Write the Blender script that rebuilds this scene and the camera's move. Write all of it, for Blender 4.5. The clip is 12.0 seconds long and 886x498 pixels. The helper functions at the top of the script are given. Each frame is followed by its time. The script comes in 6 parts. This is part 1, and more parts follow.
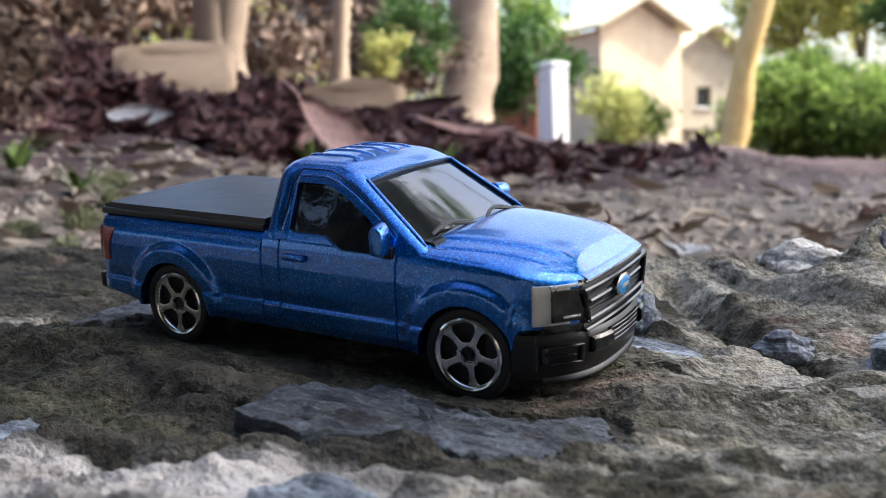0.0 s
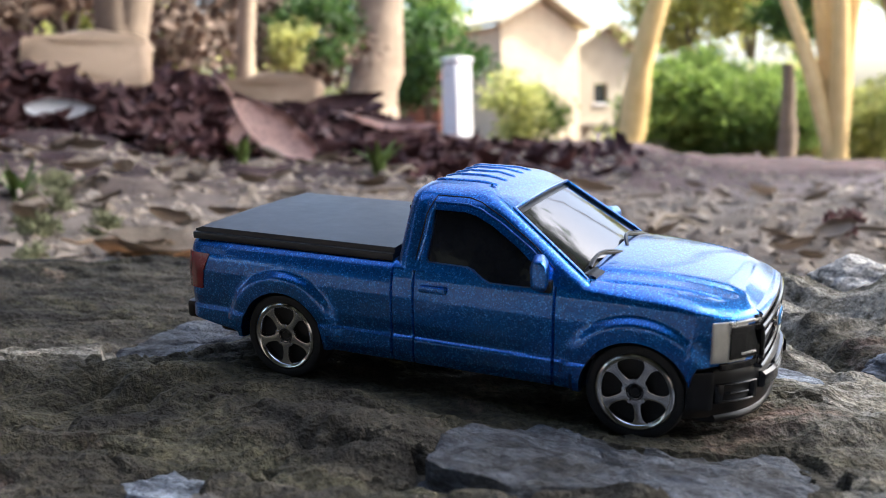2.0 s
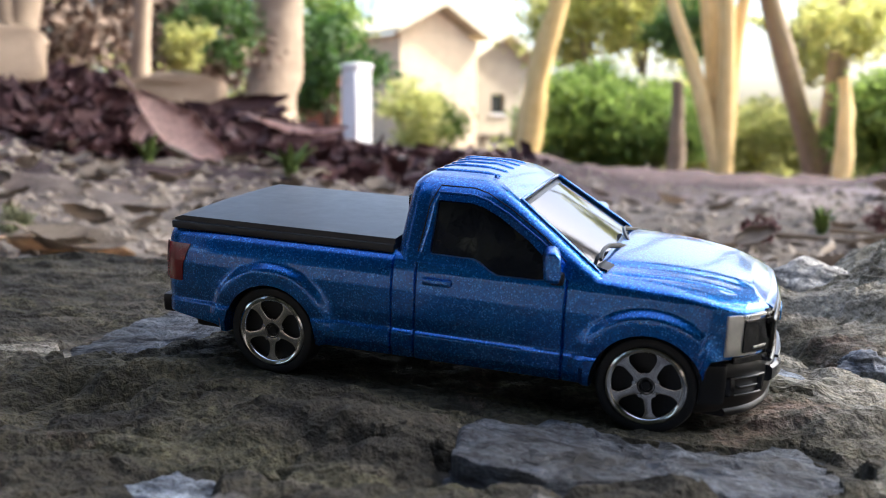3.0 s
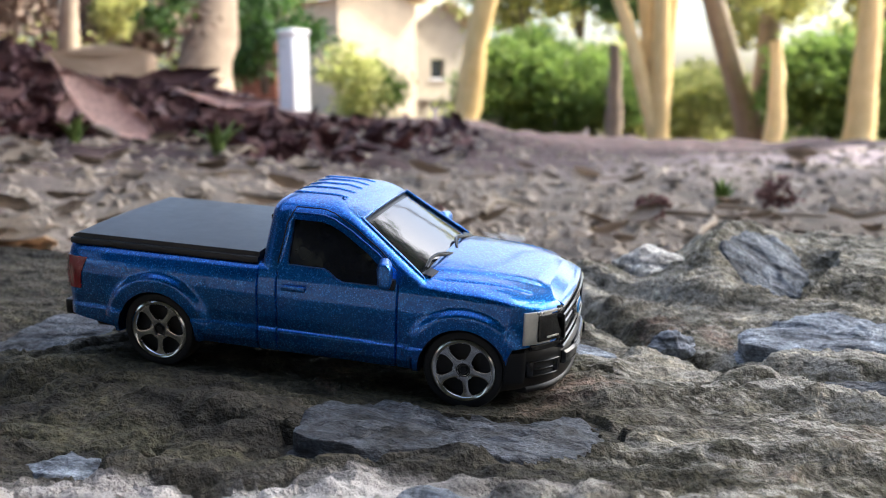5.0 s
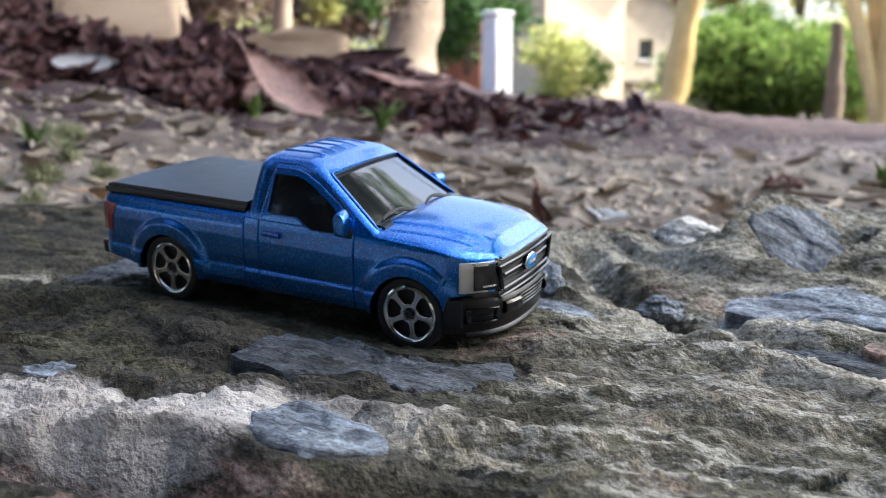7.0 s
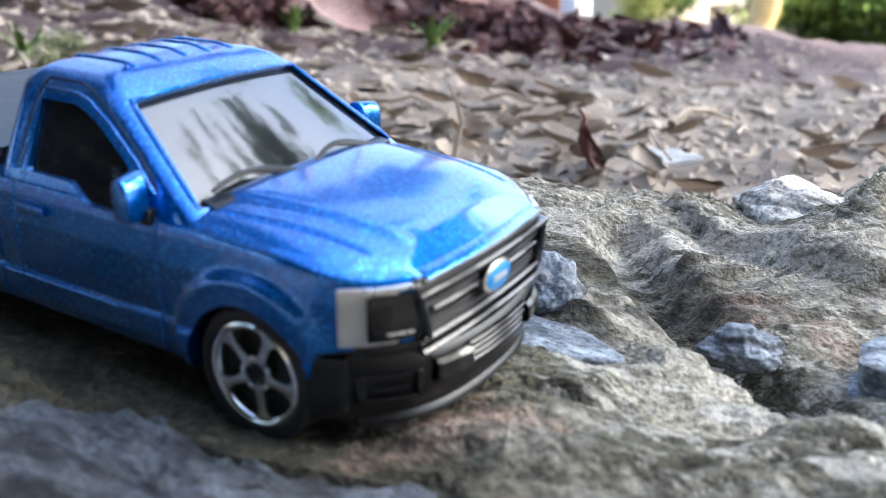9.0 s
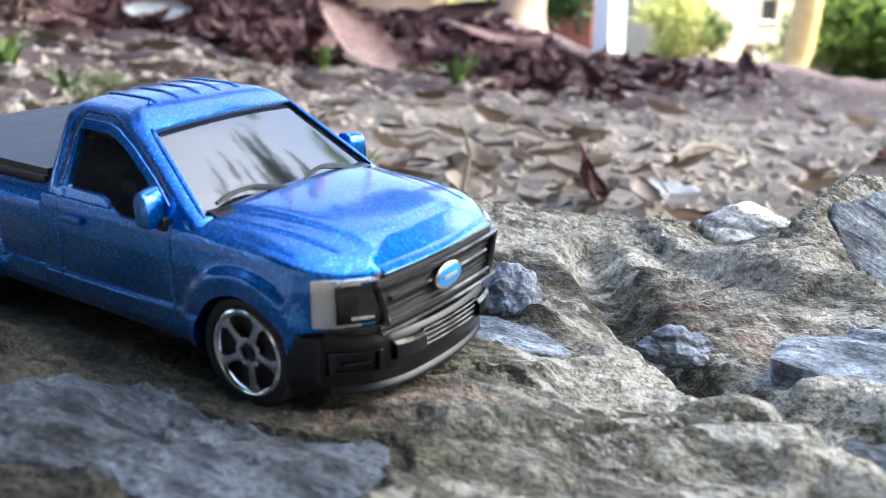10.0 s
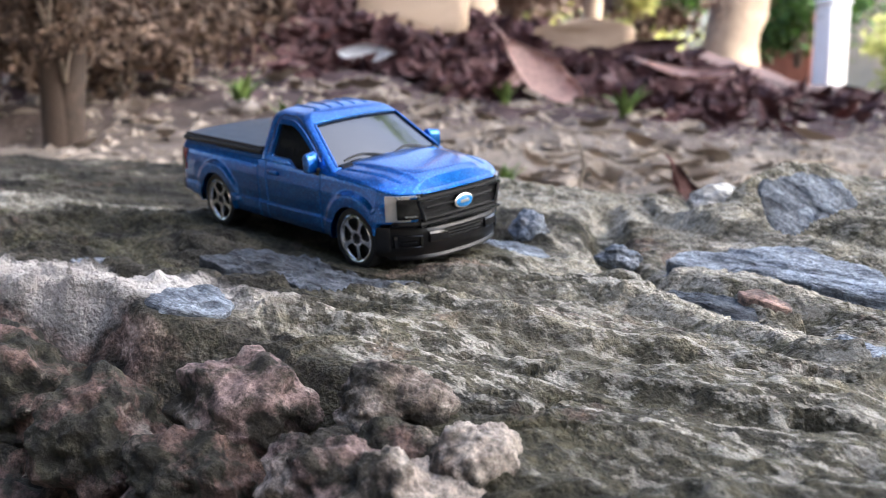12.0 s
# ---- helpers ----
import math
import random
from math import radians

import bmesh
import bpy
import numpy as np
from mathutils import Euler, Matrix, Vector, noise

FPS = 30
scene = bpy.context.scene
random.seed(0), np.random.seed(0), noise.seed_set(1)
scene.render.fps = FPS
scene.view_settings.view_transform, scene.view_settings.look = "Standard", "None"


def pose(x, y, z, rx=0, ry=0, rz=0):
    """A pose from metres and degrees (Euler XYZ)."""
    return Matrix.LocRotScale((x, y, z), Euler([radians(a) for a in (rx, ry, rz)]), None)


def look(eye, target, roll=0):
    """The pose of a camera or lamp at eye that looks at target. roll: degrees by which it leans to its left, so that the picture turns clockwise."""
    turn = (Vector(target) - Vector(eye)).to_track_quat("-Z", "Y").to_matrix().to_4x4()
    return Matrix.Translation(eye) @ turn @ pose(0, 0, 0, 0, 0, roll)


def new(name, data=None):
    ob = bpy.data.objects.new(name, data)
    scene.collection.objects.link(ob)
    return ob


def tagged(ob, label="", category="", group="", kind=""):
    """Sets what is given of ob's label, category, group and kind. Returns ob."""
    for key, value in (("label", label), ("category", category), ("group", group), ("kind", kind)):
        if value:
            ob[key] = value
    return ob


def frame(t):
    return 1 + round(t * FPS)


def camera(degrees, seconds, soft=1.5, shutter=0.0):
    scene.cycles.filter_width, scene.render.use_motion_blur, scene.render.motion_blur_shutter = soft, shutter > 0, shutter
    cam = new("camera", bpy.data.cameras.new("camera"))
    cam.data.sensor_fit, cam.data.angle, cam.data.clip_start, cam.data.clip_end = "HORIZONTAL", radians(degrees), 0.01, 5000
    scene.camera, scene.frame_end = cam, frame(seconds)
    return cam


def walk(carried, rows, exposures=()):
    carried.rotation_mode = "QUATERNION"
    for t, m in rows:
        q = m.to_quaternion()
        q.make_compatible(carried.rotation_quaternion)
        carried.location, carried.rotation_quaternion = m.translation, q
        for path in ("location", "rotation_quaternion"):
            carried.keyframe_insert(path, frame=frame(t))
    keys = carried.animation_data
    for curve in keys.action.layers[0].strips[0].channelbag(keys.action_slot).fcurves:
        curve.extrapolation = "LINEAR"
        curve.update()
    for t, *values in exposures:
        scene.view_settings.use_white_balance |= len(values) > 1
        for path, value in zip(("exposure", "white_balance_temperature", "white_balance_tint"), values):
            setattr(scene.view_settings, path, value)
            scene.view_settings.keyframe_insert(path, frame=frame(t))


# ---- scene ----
cam = camera(50.0, 12.0, 0.6)
cam.data.dof.use_dof = True
cam.data.dof.focus_distance, cam.data.dof.aperture_fstop = 0.115, 44.0

# seconds, place, pitch, roll, yaw
PATH = [
    (0.0, 0.0710, -0.1013, 0.0255, -6.28, -1.53, 30.78),
    (0.5, 0.0673, -0.1015, 0.0266, -6.35, -1.41, 30.45),
    (1.0, 0.0606, -0.1041, 0.0268, -6.42, -1.37, 29.37),
    (1.5, 0.0519, -0.1071, 0.0289, -6.55, -1.15, 27.25),
    (2.0, 0.0443, -0.1093, 0.0297, -6.79, -1.08, 24.82),
    (2.5, 0.0361, -0.1094, 0.0300, -7.21, -0.85, 21.43),
    (2.7, 0.0330, -0.1097, 0.0272, -6.10, -0.15, 20.27),
    (4.3, 0.0315, -0.1243, 0.0357, -8.26, -0.10, 13.02),
    (4.5, 0.0392, -0.1260, 0.0365, -8.06, -0.11, 13.54),
    (5.0, 0.0497, -0.1272, 0.0358, -8.45, -0.28, 15.06),
    (5.5, 0.0589, -0.1274, 0.0347, -9.01, -0.31, 17.56),
    (6.0, 0.0639, -0.1272, 0.0345, -9.08, -0.79, 19.55),
    (6.5, 0.0759, -0.1276, 0.0340, -9.13, -0.76, 21.97),
    (6.7, 0.0849, -0.1291, 0.0338, -8.95, -0.48, 24.25),
    (8.3, 0.0784, -0.0786, 0.0302, -12.65, 0.91, 32.56),
    (8.5, 0.0765, -0.0722, 0.0282, -12.40, 0.83, 32.72),
    (9.0, 0.0672, -0.0620, 0.0288, -14.09, 0.83, 31.61),
    (9.5, 0.0661, -0.0620, 0.0274, -12.33, 0.67, 34.01),
    (10.0, 0.0807, -0.0715, 0.0297, -11.95, 0.82, 33.63),
    (10.5, 0.1156, -0.0800, 0.0317, -11.60, 0.10, 39.00),
    (11.0, 0.1493, -0.0987, 0.0285, -10.37, -0.01, 44.04),
    (11.5, 0.1496, -0.1087, 0.0288, -9.89, 0.21, 45.32),
    (12.0, 0.1459, -0.1127, 0.0286, -9.84, 0.00, 46.22),
]
EXPOSURES = [(0.0, 1.74, 6080, 8), (0.6, 1.80, 6080, 8), (2.5, 1.90, 6200, 8), (6.5, 1.86, 6020, 5), (8.5, 2.47, 5750, 4), (10.4, 2.60, 5850, 5), (12.0, 2.28, 6080, 9)]
walk(cam, [(t, pose(x, y, z, 90 + pitch, 0, yaw) @ pose(0, 0, 0, 0, 0, roll)) for t, x, y, z, pitch, roll, yaw in PATH], EXPOSURES)

# ---- sky, sun, exposure ----
SUN_AZ, SUN_EL = -52.0, 47.0          # degrees left of +y, degrees up
SUN_WAY = Vector((-math.sin(radians(SUN_AZ)) * math.cos(radians(SUN_EL)), math.cos(radians(SUN_AZ)) * math.cos(radians(SUN_EL)), math.sin(radians(SUN_EL))))
world = bpy.data.worlds.new("sky")
scene.world = world
world.use_nodes = True
_sky = world.node_tree.nodes.new("ShaderNodeTexSky")
_sky.sky_type, _sky.sun_disc = "NISHITA", False
_sky.sun_elevation, _sky.sun_rotation = radians(SUN_EL), radians(-SUN_AZ)
_sky.air_density, _sky.dust_density, _sky.ozone_density = 1.0, 6.0, 2.0
world.node_tree.links.new(_sky.outputs[0], world.node_tree.nodes["Background"].inputs[0])
world.node_tree.nodes["Background"].inputs[1].default_value = 0.15
sun = new("sun", bpy.data.lights.new("sun", "SUN"))
sun.data.energy, sun.data.angle, sun.data.color = 3.0, radians(3), (1.0, 0.95, 0.88)
sun.matrix_world = look(SUN_WAY * 20, (0, 0, 0))


# ---- materials ----
def material(name):
    m = bpy.data.materials.new(name)
    m.use_nodes = True
    return m, m.node_tree.nodes, m.node_tree.links, m.node_tree.nodes["Principled BSDF"]


def noise_node(nodes, links, scale, detail=6.0, rough=0.6, coords=None, distortion=0.0):
    n = nodes.new("ShaderNodeTexNoise")
    n.inputs["Scale"].default_value, n.inputs["Detail"].default_value = scale, detail
    n.inputs["Roughness"].default_value, n.inputs["Distortion"].default_value = rough, distortion
    if coords:
        links.new(coords, n.inputs["Vector"])
    return n


def ramp_node(nodes, links, src, stops):
    r = nodes.new("ShaderNodeValToRGB")
    els = r.color_ramp.elements
    els[0].position, els[0].color = stops[0][0], (*stops[0][1], 1)
    els[1].position, els[1].color = stops[-1][0], (*stops[-1][1], 1)
    for p, c in stops[1:-1]:
        els.new(p).color = (*c, 1)
    links.new(src, r.inputs[0])
    return r


def mix_node(nodes, links, fac, a, b, kind="MIX"):
    m = nodes.new("ShaderNodeMix")
    m.data_type, m.blend_type = "RGBA", kind
    for key, value in ((0, fac), (6, a), (7, b)):
        if hasattr(value, "is_linked"):
            links.new(value, m.inputs[key])
        elif isinstance(value, (tuple, list)):
            m.inputs[key].default_value = (*value, 1)
        else:
            m.inputs[key].default_value = value
    return m.outputs[2]


def bump_node(nodes, links, height, strength, distance, normal=None):
    b = nodes.new("ShaderNodeBump")
    b.inputs["Strength"].default_value, b.inputs["Distance"].default_value = strength, distance
    links.new(height, b.inputs["Height"])
    if normal:
        links.new(normal, b.inputs["Normal"])
    return b.outputs[0]


def plain(name, color, rough=0.5, metal=0.0, coat=0.0, vary=0.12, scale=300.0, bump=0.0, ior=1.5):
    """A paint, plastic or metal with slight blotches and wear in tone and gloss."""
    m, nodes, links, b = material(name)
    tc = nodes.new("ShaderNodeTexCoord")
    n = noise_node(nodes, links, scale, 8, 0.65, tc.outputs["Object"])
    dark, light = [c * (1 - vary) for c in color], [min(1, c * (1 + vary)) for c in color]
    links.new(ramp_node(nodes, links, n.outputs[0], ((0.3, dark), (0.7, light))).outputs[0], b.inputs["Base Color"])
    g = nodes.new("ShaderNodeMapRange")
    g.inputs[3].default_value, g.inputs[4].default_value = max(0.02, rough - 0.08), rough + 0.1
    links.new(n.outputs[0], g.inputs[0])
    links.new(g.outputs[0], b.inputs["Roughness"])
    b.inputs["Metallic"].default_value, b.inputs["Coat Weight"].default_value = metal, coat
    b.inputs["IOR"].default_value = ior
    if bump:
        links.new(bump_node(nodes, links, n.outputs[0], 0.5, bump), b.inputs["Normal"])
    return m


def car_paint():
    """Metallic blue with fine flakes under a clear coat, slightly uneven."""
    m, nodes, links, b = material("blue_metallic_paint")
    tc = nodes.new("ShaderNodeTexCoord")
    v = nodes.new("ShaderNodeTexVoronoi")
    v.inputs["Scale"].default_value = 6500
    links.new(tc.outputs["Object"], v.inputs["Vector"])
    flakes = ramp_node(nodes, links, v.outputs["Color"], ((0.15, (0.003, 0.072, 0.30)), (0.7, (0.004, 0.145, 0.55)), (0.9, (0.05, 0.32, 0.88))))
    wide = noise_node(nodes, links, 120, 3, 0.5, tc.outputs["Object"])
    tone = ramp_node(nodes, links, wide.outputs[0], ((0.3, (0.97, 0.97, 0.97)), (0.7, (1.03, 1.03, 1.03))))
    links.new(mix_node(nodes, links, 1.0, flakes.outputs[0], tone.outputs[0], "MULTIPLY"), b.inputs["Base Color"])
    b.inputs["Metallic"].default_value, b.inputs["Roughness"].default_value = 0.92, 0.30
    b.inputs["Coat Weight"].default_value, b.inputs["Coat Roughness"].default_value = 1.0, 0.045
    b.inputs["Coat IOR"].default_value = 1.56
    fine = noise_node(nodes, links, 1300, 3, 0.55, tc.outputs["Object"])
    links.new(bump_node(nodes, links, fine.outputs[0], 0.08, 0.0002), b.inputs["Coat Normal"])
    grain = nodes.new("ShaderNodeTexVoronoi")
    grain.inputs["Scale"].default_value = 6500
    links.new(tc.outputs["Object"], grain.inputs["Vector"])
    links.new(bump_node(nodes, links, grain.outputs["Color"], 0.26, 0.00007), b.inputs["Normal"])
    return m


def rock_mat():
    """Layered rock: dark brown beneath the toy with some of its shade painted in, pale beige mortar to the right and
    along the near edge, with moss and lichen flecks.
    """
    m, nodes, links, b = material("weathered_rock")
    tc = nodes.new("ShaderNodeTexCoord")
    warp = nodes.new("ShaderNodeMapping")
    warp.inputs["Rotation"].default_value = (0, 0, radians(-40))
    warp.inputs["Scale"].default_value = (0.55, 1.45, 1.3)
    links.new(tc.outputs["Object"], warp.inputs[0])
    broad = noise_node(nodes, links, 34, 5, 0.55, warp.outputs[0])
    mid = noise_node(nodes, links, 150, 6, 0.6, warp.outputs[0])
    grain = noise_node(nodes, links, 1150, 4, 0.6, tc.outputs["Object"])
    # brown darkened further to deepen the shade under the truck
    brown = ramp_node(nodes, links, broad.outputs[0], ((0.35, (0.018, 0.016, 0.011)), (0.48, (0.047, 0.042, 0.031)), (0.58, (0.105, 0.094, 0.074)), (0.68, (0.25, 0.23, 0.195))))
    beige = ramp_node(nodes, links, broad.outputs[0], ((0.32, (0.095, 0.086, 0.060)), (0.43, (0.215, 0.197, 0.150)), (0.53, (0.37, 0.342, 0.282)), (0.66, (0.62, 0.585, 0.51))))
    # where the pale stone lies: patches of the plan with ragged edges
    pale = None
    for cx, cy, rx, ry, turn in ((95, 20, 62, 62, 0), (62, 78, 50, 34, 10), (36, 60, 26, 13, -20), (70, -33, 22, 5, 14), (40, -44, 16, 4, 25), (64, -20, 34, 6, 18), (70, -40, 26, 7, 12), (-10, 56, 44, 18, 0), (-90, -30, 40, 12, 30)):
        mp = nodes.new("ShaderNodeMapping")
        mp.vector_type = "TEXTURE"
        mp.inputs["Location"].default_value = (cx * 0.001, cy * 0.001, 0)
        mp.inputs["Rotation"].default_value = (0, 0, radians(turn))
        mp.inputs["Scale"].default_value = (rx * 0.001, ry * 0.001, 1)
        links.new(tc.outputs["Object"], mp.inputs[0])
        ln = nodes.new("ShaderNodeVectorMath")
        ln.operation = "LENGTH"
        links.new(mp.outputs[0], ln.inputs[0])
        if pale is None:
            pale = ln.outputs["Value"]
        else:
            mn = nodes.new("ShaderNodeMath")
            mn.operation = "MINIMUM"
            links.new(pale, mn.inputs[0])
            links.new(ln.outputs["Value"], mn.inputs[1])
            pale = mn.outputs[0]
    rag = noise_node(nodes, links, 55, 7, 0.65, warp.outputs[0])
    ad = nodes.new("ShaderNodeMath")
    ad.operation = "MULTIPLY_ADD"
    links.new(rag.outputs[0], ad.inputs[0])
    ad.inputs[1].default_value = -2.2
    links.new(pale, ad.inputs[2])
    rg = nodes.new("ShaderNodeMapRange")
    rg.inputs[1].default_value, rg.inputs[2].default_value, rg.inputs[3].default_value, rg.inputs[4].default_value = -0.4, 0.05, 0.95, 0.0
    links.new(ad.outputs[0], rg.inputs[0])
    col = mix_node(nodes, links, rg.outputs[0], brown.outputs[0], beige.outputs[0])
    moss = noise_node(nodes, links, 70, 8, 0.72, warp.outputs[0])
    mossm = ramp_node(nodes, links, moss.outputs[0], ((0.52, (0, 0, 0)), (0.60, (0.85, 0.85, 0.85))))
    col = mix_node(nodes, links, mossm.outputs[0], col, (0.072, 0.068, 0.040))
    # mossy low near shelf, with shade painted into gully, hollows and under the truck
    moss_shade = None
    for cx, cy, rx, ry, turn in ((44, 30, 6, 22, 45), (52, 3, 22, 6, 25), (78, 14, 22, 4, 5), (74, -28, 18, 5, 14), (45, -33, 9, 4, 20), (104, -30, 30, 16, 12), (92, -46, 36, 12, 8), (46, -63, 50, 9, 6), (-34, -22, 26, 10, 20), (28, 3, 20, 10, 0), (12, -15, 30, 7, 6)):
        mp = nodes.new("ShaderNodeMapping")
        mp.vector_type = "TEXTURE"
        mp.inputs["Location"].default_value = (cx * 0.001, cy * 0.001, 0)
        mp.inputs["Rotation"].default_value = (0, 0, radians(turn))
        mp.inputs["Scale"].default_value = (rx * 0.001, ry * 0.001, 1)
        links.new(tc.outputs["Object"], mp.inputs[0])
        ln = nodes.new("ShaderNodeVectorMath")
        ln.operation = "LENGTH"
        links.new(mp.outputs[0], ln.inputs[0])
        if moss_shade is None:
            moss_shade = ln.outputs["Value"]
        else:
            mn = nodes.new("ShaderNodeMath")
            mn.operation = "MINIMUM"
            links.new(moss_shade, mn.inputs[0])
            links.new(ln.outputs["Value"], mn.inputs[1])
            moss_shade = mn.outputs[0]
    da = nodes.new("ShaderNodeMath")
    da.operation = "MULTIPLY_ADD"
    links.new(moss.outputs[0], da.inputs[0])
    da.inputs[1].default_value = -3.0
    links.new(moss_shade, da.inputs[2])
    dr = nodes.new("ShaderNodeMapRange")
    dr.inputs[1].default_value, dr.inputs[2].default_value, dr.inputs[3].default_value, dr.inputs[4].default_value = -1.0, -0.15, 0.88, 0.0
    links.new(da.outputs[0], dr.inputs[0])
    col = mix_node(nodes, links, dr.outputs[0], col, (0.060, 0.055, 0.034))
    # reddish crust of algae over the near face
    mp = nodes.new("ShaderNodeMapping")
    mp.vector_type = "TEXTURE"
    mp.inputs["Location"].default_value = (0.010, -0.082, 0)
    mp.inputs["Scale"].default_value = (0.060, 0.026, 1)
    links.new(tc.outputs["Object"], mp.inputs[0])
    ln = nodes.new("ShaderNodeVectorMath")
    ln.operation = "LENGTH"
    links.new(mp.outputs[0], ln.inputs[0])
    ra = nodes.new("ShaderNodeMath")
    ra.operation = "MULTIPLY_ADD"
    links.new(rag.outputs[0], ra.inputs[0])
    ra.inputs[1].default_value = -1.2
    links.new(ln.outputs["Value"], ra.inputs[2])
    rr = nodes.new("ShaderNodeMapRange")
    rr.inputs[1].default_value, rr.inputs[2].default_value, rr.inputs[3].default_value, rr.inputs[4].default_value = 0.25, 0.5, 0.9, 0.0
    links.new(ra.outputs[0], rr.inputs[0])
    crustc = ramp_node(nodes, links, mid.outputs[0], ((0.38, (0.014, 0.013, 0.010)), (0.50, (0.06, 0.042, 0.036)), (0.60, (0.19, 0.125, 0.11)), (0.70, (0.46, 0.36, 0.32))))
    col = mix_node(nodes, links, rr.outputs[0], col, crustc.outputs[0])
    # a broad smear of old whitish mortar along the near edge
    mp = nodes.new("ShaderNodeMapping")
    mp.vector_type = "TEXTURE"
    mp.inputs["Location"].default_value = (-0.003, -0.0565, 0)
    mp.inputs["Rotation"].default_value = (0, 0, radians(19))
    mp.inputs["Scale"].default_value = (0.044, 0.0088, 1)
    links.new(tc.outputs["Object"], mp.inputs[0])
    ln = nodes.new("ShaderNodeVectorMath")
    ln.operation = "LENGTH"
    links.new(mp.outputs[0], ln.inputs[0])
    ma = nodes.new("ShaderNodeMath")
    ma.operation = "MULTIPLY_ADD"
    links.new(rag.outputs[0], ma.inputs[0])
    ma.inputs[1].default_value = -1.5
    links.new(ln.outputs["Value"], ma.inputs[2])
    mr = nodes.new("ShaderNodeMapRange")
    mr.inputs[1].default_value, mr.inputs[2].default_value, mr.inputs[3].default_value, mr.inputs[4].default_value = 0.1, 0.35, 0.95, 0.0
    links.new(ma.outputs[0], mr.inputs[0])
    rust = noise_node(nodes, links, 42, 7, 0.7, tc.outputs["Object"])
    rustm = ramp_node(nodes, links, rust.outputs[0], ((0.58, (0, 0, 0)), (0.66, (0.55, 0.55, 0.55))))
    col = mix_node(nodes, links, rustm.outputs[0], col, (0.26, 0.175, 0.145))
    midc = ramp_node(nodes, links, mid.outputs[0], ((0.36, (0.42, 0.41, 0.385)), (0.5, (0.97, 0.97, 0.96)), (0.64, (1.6, 1.58, 1.54))))
    col = mix_node(nodes, links, 1.0, col, midc.outputs[0], "MULTIPLY")
    speck = ramp_node(nodes, links, grain.outputs[0], ((0.37, (0.55, 0.54, 0.51)), (0.5, (0.97, 0.97, 0.96)), (0.63, (1.40, 1.38, 1.34))))
    col = mix_node(nodes, links, 1.0, col, speck.outputs[0], "MULTIPLY")
    mortar = ramp_node(nodes, links, broad.outputs[0], ((0.35, (0.38, 0.35, 0.32)), (0.48, (0.54, 0.50, 0.465)), (0.62, (0.69, 0.65, 0.61))))
    col = mix_node(nodes, links, mr.outputs[0], col, mortar.outputs[0])
    # pale crusts of lichen
    crust = noise_node(nodes, links, 400, 5, 0.7, warp.outputs[0])
    cm = ramp_node(nodes, links, crust.outputs[0], ((0.50, (0, 0, 0)), (0.575, (0.85, 0.85, 0.85))))
    onpale = mix_node(nodes, links, 1.0, cm.outputs[0], rg.outputs[0], "MULTIPLY")
    col = mix_node(nodes, links, onpale, col, (0.50, 0.47, 0.405))
    pit = noise_node(nodes, links, 380, 6, 0.7, tc.outputs["Object"])
    pm = ramp_node(nodes, links, pit.outputs[0], ((0.36, (0.6, 0.6, 0.6)), (0.42, (0, 0, 0))))
    col = mix_node(nodes, links, pm.outputs[0], col, (0.05, 0.044, 0.034))
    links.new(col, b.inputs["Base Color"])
    b.inputs["Roughness"].default_value = 0.8
    b.inputs["Specular IOR Level"].default_value = 0.4
    n1 = bump_node(nodes, links, mid.outputs[0], 0.8, 0.0016)
    n1 = bump_node(nodes, links, grain.outputs[0], 1.0, 0.0013, n1)
    grit = noise_node(nodes, links, 1900, 3, 0.6, tc.outputs["Object"])
    links.new(bump_node(nodes, links, grit.outputs[0], 0.8, 0.0005, n1), b.inputs["Normal"])
    return m


